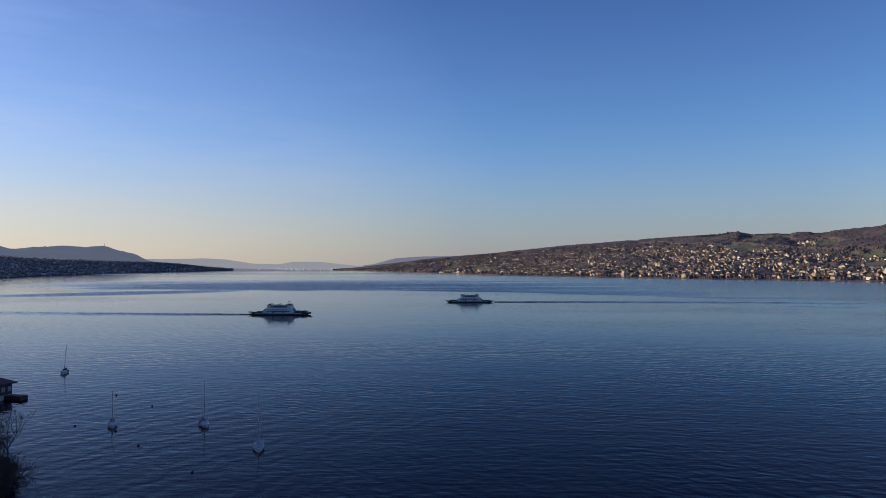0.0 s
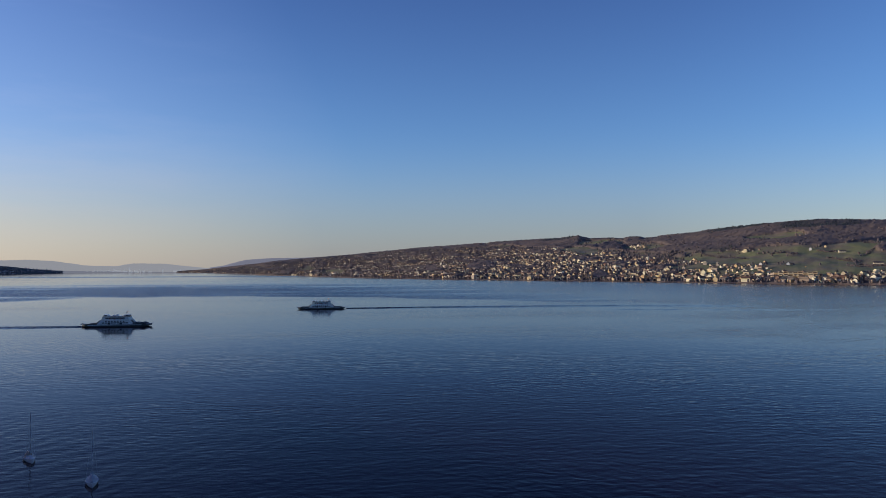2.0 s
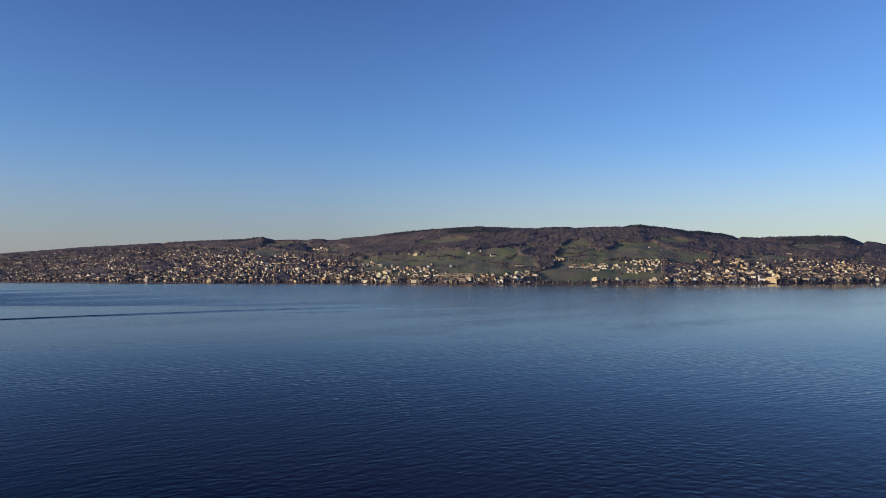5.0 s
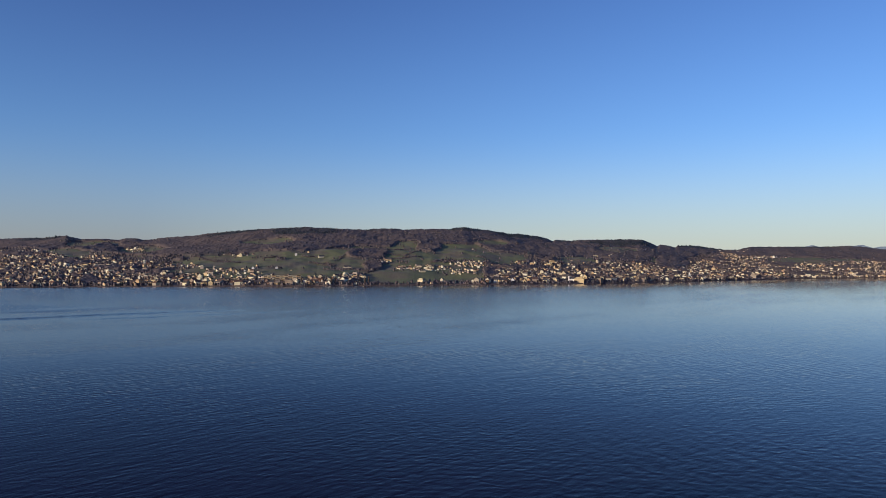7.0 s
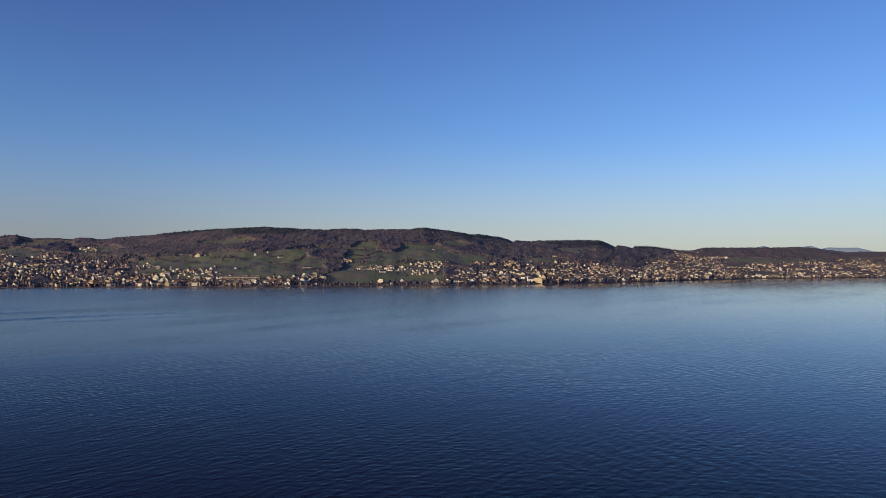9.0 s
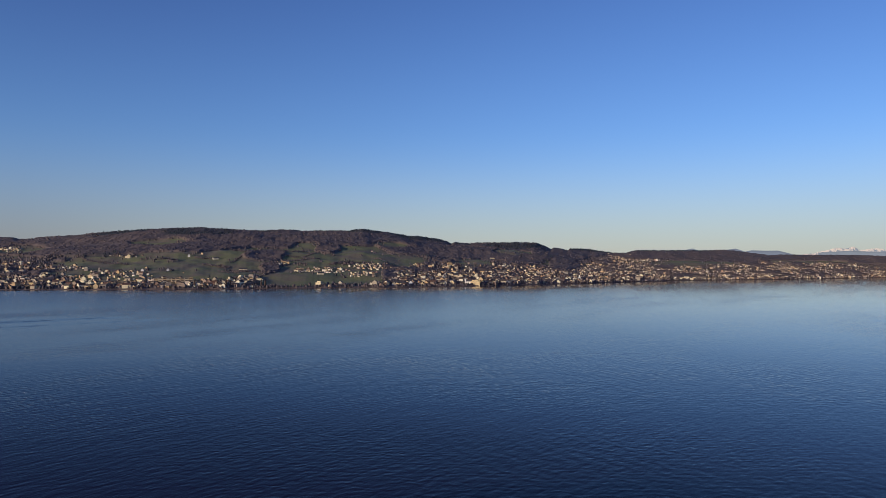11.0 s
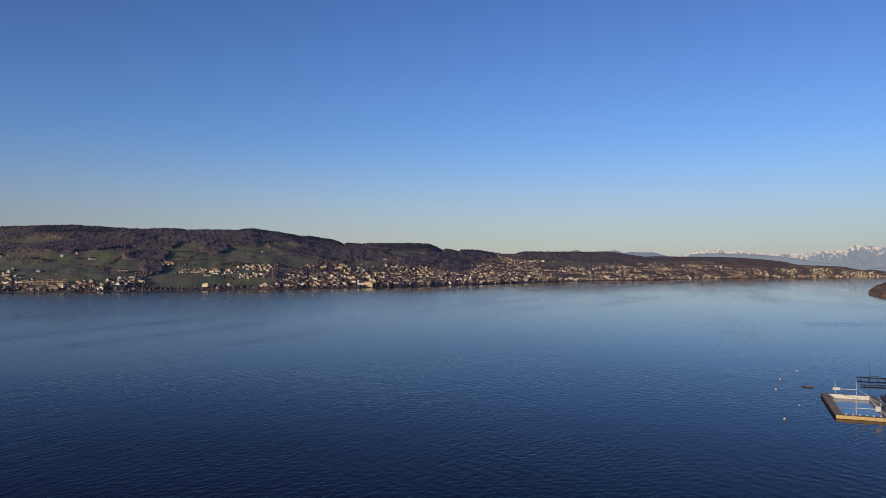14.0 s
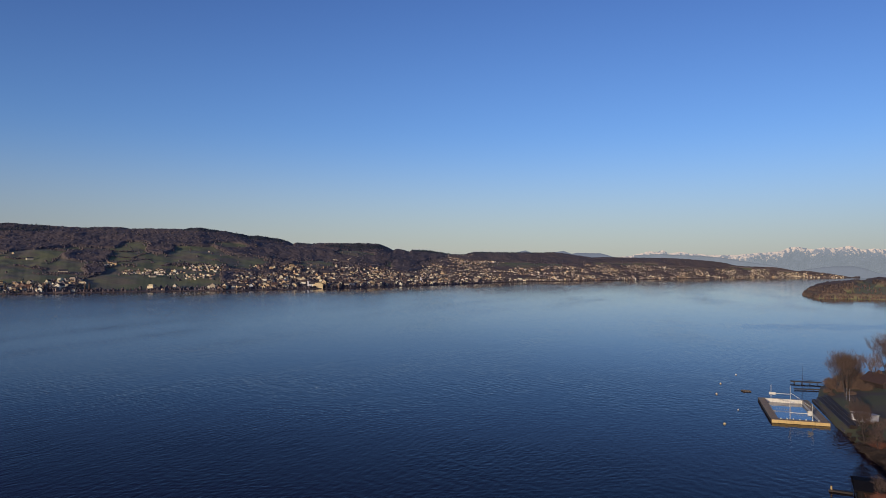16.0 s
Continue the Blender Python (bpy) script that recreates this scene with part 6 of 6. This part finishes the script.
jetty("dark timber bathing jetty reaching into the lake", (447.0, -146), (447.0, -129), 3.0, 1.5, 4)
jetty("narrow timber jetty beside the lido", (424, -144), (421.5, -127.5), 1.4, 0.9, 4)
POLE = tagged(new("signal_pole"), "thin dark pole at the end of the jetty", "pole")
POLE.matrix_basis = pose(440, -134.5, 0)
part("shaft", rod(bmesh.new(), (0, 0, -2), (0, 0, 11.5), 0.13, 0.08), M_DARKTIMBER, POLE)
part("arm", rod(bmesh.new(), (0, 0, 3.4), (4, -6.5, 2.6), 0.16, 0.12), M_DARKTIMBER, POLE)

# boardwalk along the bank, laid on a stone bed
WALK = tagged(new("boardwalk"), "dark plank boardwalk along the stone bank", "boardwalk")
_stone = mat("bank_stone", (0.12, 0.11, 0.1), (0.08, 0.075, 0.07), 0.5, 0.9, 3.0, bump=0.2)
part("stone_bed", boxed(312, 388, -133.4, -131.2, -1.5, 1.0, bevel=0.2), _stone, WALK)
for k in range(3):
    y = -133.4 - k * 2.1
    z = 0.2 + max(near_height(314 + 6 * i, y - 1.0) for i in range(13))
    bed = part("terrace", boxed(314 + k * 1.5, 388 + k * 2.0, y - 2.1, y, -1.0, z - 0.12, bevel=0.05), _stone, WALK, "dark stone terrace step")
    for i in range(24):
        x0 = 314 + k * 1.5 + i * 3.06
        part("plank", boxed(x0, x0 + 2.96, y - 2.06, y - 0.04, z - 0.12, z + 0.012 * ((i + k) % 3)), M_DARKTIMBER, bed)
for px, py in ((377, -145.2), (372, -145.6)):
    FP = tagged(new("flag_pole"), "pale bare pole on the lido lawn", "pole", "poles on the lawn")
    FP.matrix_basis = pose(px, py, near_height(px, py))
    part("shaft", rod(bmesh.new(), (0, 0, -0.6), (0, 0, 5.8), 0.11, 0.08, n=8), M_STEEL, FP)
    part("cap", rod(bmesh.new(), (0, 0, 5.8), (0, 0, 6.0), 0.15, n=8), M_STEEL, FP)


# ---- buildings on the near bank ----
M_BROWNROOF = mat("brown_tile_roof", (0.10, 0.055, 0.035), (0.075, 0.045, 0.032), 0.8, 0.85, 4.0, bump=0.05)
M_DARKWOOD = mat("dark_stained_boards", (0.05, 0.03, 0.022), (0.035, 0.024, 0.018), 1.0, 0.8, 6.0)


M_TAR_SHADE = mat("black_felt_and_shade", (0.014, 0.012, 0.011), (0.02, 0.016, 0.014), 0.8, 1.0, 5.0)
M_TAR_SHADE.node_tree.nodes["Principled BSDF"].inputs["Specular IOR Level"].default_value = 0.1


def lido_hut(x, y, z, turn):
    top = tagged(new("changing_hut"), "low white flat-roofed changing hut by the shore", "hut")
    top.matrix_basis = pose(x, y, z, 0, 0, turn)
    wall = part("wall", boxed(-5, 5, -2.6, 2.6, -2.5, 3.0, bevel=0.05), M_WHITE, top)
    part("roof", boxed(-5.4, 5.4, -3.0, 3.0, 3.0, 3.3, bevel=0.05), M_PALEPLASTIC, top, "pale flat roof")
    for i in range(3):
        xx = -3 + i * 3
        for s in (-1, 1):
            part("door", boxed(xx - 0.5, xx + 0.5, s * 2.6 - 0.03, s * 2.6 + 0.03, 0.1, 2.1), M_DARKWOOD, wall, "dark timber door")


lido_hut(326, -142.3, near_height(326, -142.3) + 0.1, 28)


def lido_house(x, y, z, turn):
    top = tagged(new("lido_house"), "long low house with a brown tiled roof among trees", "house")
    top.matrix_basis = pose(x, y, z, 0, 0, turn)
    wv, wf, rv, rf = house_shape(18, 9, 3.0, 3.4, over=1.2)
    wall = mesh_object("wall", wv, wf, M_DARKWOOD, top)
    mesh_object("roof", rv, rf, M_BROWNROOF, top)
    for i in range(4):
        xx = -6.5 + i * 4
        part("window", boxed(xx - 0.9, xx + 0.9, -4.56, -4.46, 1.0, 2.4), M_GLASS, wall)
        part("post", boxed(xx + 1.9, xx + 2.2, -5.7, -5.4, -1, 2.2), M_WHITE, wall)
    part("pale_gable_panel", boxed(-9.08, -8.98, -2.5, 2.5, 0.0, 2.8), M_WHITE, wall)
    part("chimney", boxed(2, 3.1, -1.2, -0.2, 5.5, 8.4, bevel=0.05), M_BROWNROOF, top)


lido_house(416, -170, near_height(416, -170) + 0.2, 20)


def boathouse(x, y, z, turn, w, d, label, jut=True, pane=None, dark=False):
    """Dark timber house on a pale stone base, standing in the water."""
    top = tagged(new("boathouse"), label, "boathouse")
    top.matrix_basis = pose(x, y, z, 0, 0, turn)
    a, b = w / 2, d / 2
    part("stone_base", boxed(-a, a, -b, b, -3, 2.6, bevel=0.08), M_DARKTIMBER if dark else mat("pale_plaster_base", (0.42, 0.4, 0.36), (0.34, 0.32, 0.29), 0.5, 0.9), top)
    # when dark, black boards stand in for the trees' shade on the walls
    wall = part("timber_storey", boxed(-a + 0.1, a - 0.1, -b + 0.1, b - 0.1, 2.6, 5.6, bevel=0.04), M_TAR_SHADE if dark else M_DARKWOOD, top)
    for s in (-1, 1):
        n = max(2, int(d / 2))
        for i in range(n):
            yy = -b + (i + 0.5) * d / n
            win = part("window", boxed(s * (a - 0.1) - 0.05, s * (a - 0.1) + 0.05, yy - 0.6, yy + 0.6, 3.5, 4.9), pane or M_PANE, wall)
            part("glazing_bar", boxed(s * (a - 0.1) - 0.07, s * (a - 0.1) + 0.07, yy - 0.04, yy + 0.04, 3.5, 4.9), M_DARKWOOD, win)
        n = max(2, int(w / 2))
        for i in range(n):
            xx = -a + (i + 0.5) * w / n
            part("window", boxed(xx - 0.6, xx + 0.6, s * (b - 0.1) - 0.05, s * (b - 0.1) + 0.05, 3.5, 4.9), pane or M_PANE, wall)
    part("roof", boxed(-a - 0.9, a + 0.9, -b - 0.9, b + 0.9, 5.6, 5.95, bevel=0.1), M_TAR_SHADE if dark else M_DARKWOOD, top)
    part("roof_ridge", prism(bmesh.new(), [(-a - 0.6, 5.95), (a + 0.6, 5.95), (0, 6.9)], -b - 0.6, b + 0.6), M_TAR_SHADE if dark else M_BROWNROOF, top)
    if jut:
        part("landing_stage", boxed(a, a + 5.5, b - 3.2, b - 0.4, -2, 2.5, bevel=0.05), M_DARKTIMBER, top)
    return top


# pale base colour stands in for sky light in the panes
M_PANE = mat("pale_reflecting_pane", (0.25, 0.27, 0.3), (0.3, 0.32, 0.35), 1.0, 0.1)
boathouse(-129.3, 198.5, -1.3, -12, 9, 11, "dark timber boathouse on a pale base in the lake")
boathouse(217, -121.5, -1.6, -8, 15, 12, "low dark boathouse among bare trees at the water's edge", jut=False, pane=M_TAR_SHADE, dark=True)
jetty("small dark landing stage beside the boathouse", (220.5, -115.5), (221.6, -108.8), 1.6, 0.6, 3)
BOX = tagged(new("mooring_post"), "weathered yellowish mooring post on the landing stage", "post")
BOX.matrix_basis = pose(221.6, -109.6, 0.6)
part("shaft", rod(bmesh.new(), (0, 0, -0.1), (0, 0, 1.2), 0.28, 0.24, n=8), M_TIMBER, BOX)
part("cap", rod(bmesh.new(), (0, 0, 1.2), (0, 0, 1.35), 0.34, n=8), M_DARKTIMBER, BOX)

# ---- bare trees on the near bank ----
M_BARK = mat("grey_brown_bark", (0.075, 0.055, 0.04), (0.05, 0.038, 0.03), 1.5, 0.95, 8.0)
M_TWIG = mat("russet_twigs", (0.16, 0.105, 0.07), (0.12, 0.08, 0.056), 0.6, 0.95, 3.0)
# darker brown than the russet twigs, bank shade put into the colour
M_TWIGSHADE = mat("shade_toned_brushwood", (0.068, 0.047, 0.034), (0.045, 0.034, 0.027), 0.4, 0.95, 2.0)
# dark tone stands in for the shade lying on the left bank
M_TWIGDARK = mat("twigs_toned_for_shade", (0.06, 0.04, 0.032), (0.085, 0.058, 0.044), 0.6, 0.95, 3.0)


def sticks(name, segs, material, parent, sides=3):
    v, f = [], []
    for a, b, r0, r1 in segs:
        d = (b - a).normalized()
        s = d.orthogonal().normalized()
        t = d.cross(s)
        k = len(v)
        for p, r in ((a, r0), (b, r1)):
            for j in range(sides):
                an = 6.2832 * j / sides
                v.append(p + (s * math.cos(an) + t * math.sin(an)) * r)
        for j in range(sides):
            f.append((k + j, k + (j + 1) % sides, k + sides + (j + 1) % sides, k + sides + j))
    return mesh_object(name, v, f, material, parent)


def bare_tree(name, label, seed, tall, spread, twig, upright=0.5, forks=5, levels=5, twig_r=0.045):
    """Trunk, limbs and a crown of twigs, grown by forking."""
    r = random.Random(seed)
    trunk, limbs, twigs = [], [], []

    def grow(p, d, length, rad, level):
        steps = 3 if level < 2 else 2
        for _ in range(steps):
            bend = Vector((r.gauss(0, 0.13), r.gauss(0, 0.13), r.gauss(0.05, 0.08)))
            d = (d + bend).normalized()
            q = p + d * (length / steps)
            (trunk if level == 0 else limbs if level < 3 else twigs).append((p.copy(), q.copy(), rad, rad * 0.84))
            p, rad = q, rad * 0.84
            if 0 < level < levels and r.random() < 0.75:
                side = Vector((r.gauss(0, 1), r.gauss(0, 1), r.uniform(-0.1, 0.7))).normalized()
                grow(p, (d * 0.5 + side * 0.8).normalized(), length * r.uniform(0.4, 0.62), max(twig_r * 0.6, rad * 0.5), level + 1)
        if level < levels:
            n = forks if level == 0 else r.choice((2, 3, 3))
            for i in range(n):
                a = 6.283 * (i + r.random() * 0.7) / n
                side = Vector((math.cos(a) * spread, math.sin(a) * spread, upright + r.uniform(-0.15, 0.35)))
                grow(p, (d * 0.55 + side * 0.75).normalized(), length * r.uniform(0.58, 0.8), max(twig_r * 0.6, rad * 0.72), level + 1)

    grow(Vector((0, 0, -1.0)), Vector((0, 0, 1)), tall * 0.3, tall * 0.018, 0)
    top_z = max(b.z for _, b, _, _ in twigs)
    k = tall / top_z
    scale = lambda rows: [(a * k, b * k, r0, r1) for a, b, r0, r1 in rows]
    top = tagged(new(name), label, "tree", "bare trees on the bank")
    sticks("trunk", scale(trunk), M_BARK, top, 7)
    sticks("branch_frame", scale(limbs), M_BARK, top, 5)
    sticks("crown", scale(twigs), twig, top, 3)
    return top


T_BIG = bare_tree("bare_tree", "large spreading bare tree with russet twigs on the lawn", 4, 23, 0.8, M_TWIG, 0.5, 6, 5, 0.048)
T_BIG.matrix_basis = pose(388, -147, near_height(388, -147), 0, 0, 20) @ Matrix.Scale(1.1, 4)
T_MID = bare_tree("bare_tree", "tall bare tree with russet twigs near the shore", 9, 19, 0.65, M_TWIG, 0.7, 5, 5, 0.045)
T_MID.matrix_basis = pose(288, -133.6, near_height(288, -133.6), 0, 0, 0)
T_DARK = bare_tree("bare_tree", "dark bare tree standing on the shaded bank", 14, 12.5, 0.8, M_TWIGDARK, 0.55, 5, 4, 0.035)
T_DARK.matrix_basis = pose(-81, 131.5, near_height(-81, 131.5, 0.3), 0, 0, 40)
for src, x, y, z, turn, s in ((T_BIG, 432, -176, 5, 120, 1.05), (T_BIG, 415, -155, 3, 200, 0.8), (T_MID, 420, -168, 4, 50, 1.0), (T_MID, 440, -163, 4, 170, 0.9), (T_MID, 282, -137.5, 1.5, 90, 0.62), (T_BIG, 294, -134.5, 1.5, 250, 0.5), (T_MID, 207, -120.5, 0.6, 10, 0.48), (T_MID, 214, -133, 0.6, 110, 0.55), (T_BIG, 315, -136.5, 1.5, 140, 0.42), (T_BIG, 392, -148.5, 1.8, 155, 0.95), (T_BIG, 405, -146, 1.8, 255, 0.8), (T_MID, 268, -134, 1.2, 20, 0.6), (T_BIG, 374, -170, 3.5, 310, 0.7), (T_BIG, 450, -185, 6, 77, 1.1), (T_MID, 470, -165, 4, 12, 0.9), (T_MID, 255, -139, 2.0, 222, 0.7), *[(random.Random(k).choice((T_BIG, T_MID)), 398 + (k * 37) % 115, -152 - (k * 53) % 70 - ((k * 37) % 115) * 0.25, 3.0 + ((k * 53) % 70) * 0.05, k * 71, 0.62 + (k % 5) * 0.09) for k in range(4)], (T_DARK, -96, 148, 1.6, 10, 0.5), (T_DARK, -141, 212, 1.5, 200, 0.6), (T_DARK, -147, 218, 2.5, 90, 0.7), (T_DARK, -82, 132, 1.0, 130, 0.55)):
    copy_thing(src, pose(x, y, near_height(x, y, 0.2), 0, 0, turn) @ Matrix.Scale(s, 4))


def bush(x, y, z, size, seed, material, label):
    r = random.Random(seed)
    segs = []
    for _ in range(240):
        a, e = r.uniform(0, 6.283), r.uniform(0.2, 1.5)
        d = Vector((math.cos(a) * math.cos(e), math.sin(a) * math.cos(e), math.sin(e)))
        p = Vector((r.gauss(0, 0.25), r.gauss(0, 0.25), -0.1)) * size
        q = p + d * size * r.uniform(0.5, 0.9)
        segs.append((p, q, 0.05, 0.03))
        for _ in range(4):
            t = p.lerp(q, r.uniform(0.4, 1))
            segs.append((t, t + Vector((r.gauss(0, 1), r.gauss(0, 1), r.uniform(0, 1.2))).normalized() * size * 0.25, 0.04, 0.025))
    top = tagged(new("shrub"), label, "shrub", "shrubs on the bank")
    top.matrix_basis = pose(x, y, z)
    sticks("brushwood", segs, material, top)
    return top


B1 = bush(283, -135.5, 1.0, 4.2, 1, M_TWIG, "bare russet shrub on the bank")
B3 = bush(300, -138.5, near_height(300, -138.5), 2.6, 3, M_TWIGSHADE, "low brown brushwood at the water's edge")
M_TWIGRED = mat("rust_red_twigs", (0.25, 0.1, 0.05), (0.17, 0.07, 0.04), 0.6, 0.95, 3.0)
B4 = bush(276, -136.5, near_height(276, -136.5), 3.6, 4, M_TWIGRED, "rust-red bare shrub above the water's edge")
copy_thing(B4, pose(206, -120, near_height(206, -120, 0.2), 0, 0, 100) @ Matrix.Scale(1.3, 4))
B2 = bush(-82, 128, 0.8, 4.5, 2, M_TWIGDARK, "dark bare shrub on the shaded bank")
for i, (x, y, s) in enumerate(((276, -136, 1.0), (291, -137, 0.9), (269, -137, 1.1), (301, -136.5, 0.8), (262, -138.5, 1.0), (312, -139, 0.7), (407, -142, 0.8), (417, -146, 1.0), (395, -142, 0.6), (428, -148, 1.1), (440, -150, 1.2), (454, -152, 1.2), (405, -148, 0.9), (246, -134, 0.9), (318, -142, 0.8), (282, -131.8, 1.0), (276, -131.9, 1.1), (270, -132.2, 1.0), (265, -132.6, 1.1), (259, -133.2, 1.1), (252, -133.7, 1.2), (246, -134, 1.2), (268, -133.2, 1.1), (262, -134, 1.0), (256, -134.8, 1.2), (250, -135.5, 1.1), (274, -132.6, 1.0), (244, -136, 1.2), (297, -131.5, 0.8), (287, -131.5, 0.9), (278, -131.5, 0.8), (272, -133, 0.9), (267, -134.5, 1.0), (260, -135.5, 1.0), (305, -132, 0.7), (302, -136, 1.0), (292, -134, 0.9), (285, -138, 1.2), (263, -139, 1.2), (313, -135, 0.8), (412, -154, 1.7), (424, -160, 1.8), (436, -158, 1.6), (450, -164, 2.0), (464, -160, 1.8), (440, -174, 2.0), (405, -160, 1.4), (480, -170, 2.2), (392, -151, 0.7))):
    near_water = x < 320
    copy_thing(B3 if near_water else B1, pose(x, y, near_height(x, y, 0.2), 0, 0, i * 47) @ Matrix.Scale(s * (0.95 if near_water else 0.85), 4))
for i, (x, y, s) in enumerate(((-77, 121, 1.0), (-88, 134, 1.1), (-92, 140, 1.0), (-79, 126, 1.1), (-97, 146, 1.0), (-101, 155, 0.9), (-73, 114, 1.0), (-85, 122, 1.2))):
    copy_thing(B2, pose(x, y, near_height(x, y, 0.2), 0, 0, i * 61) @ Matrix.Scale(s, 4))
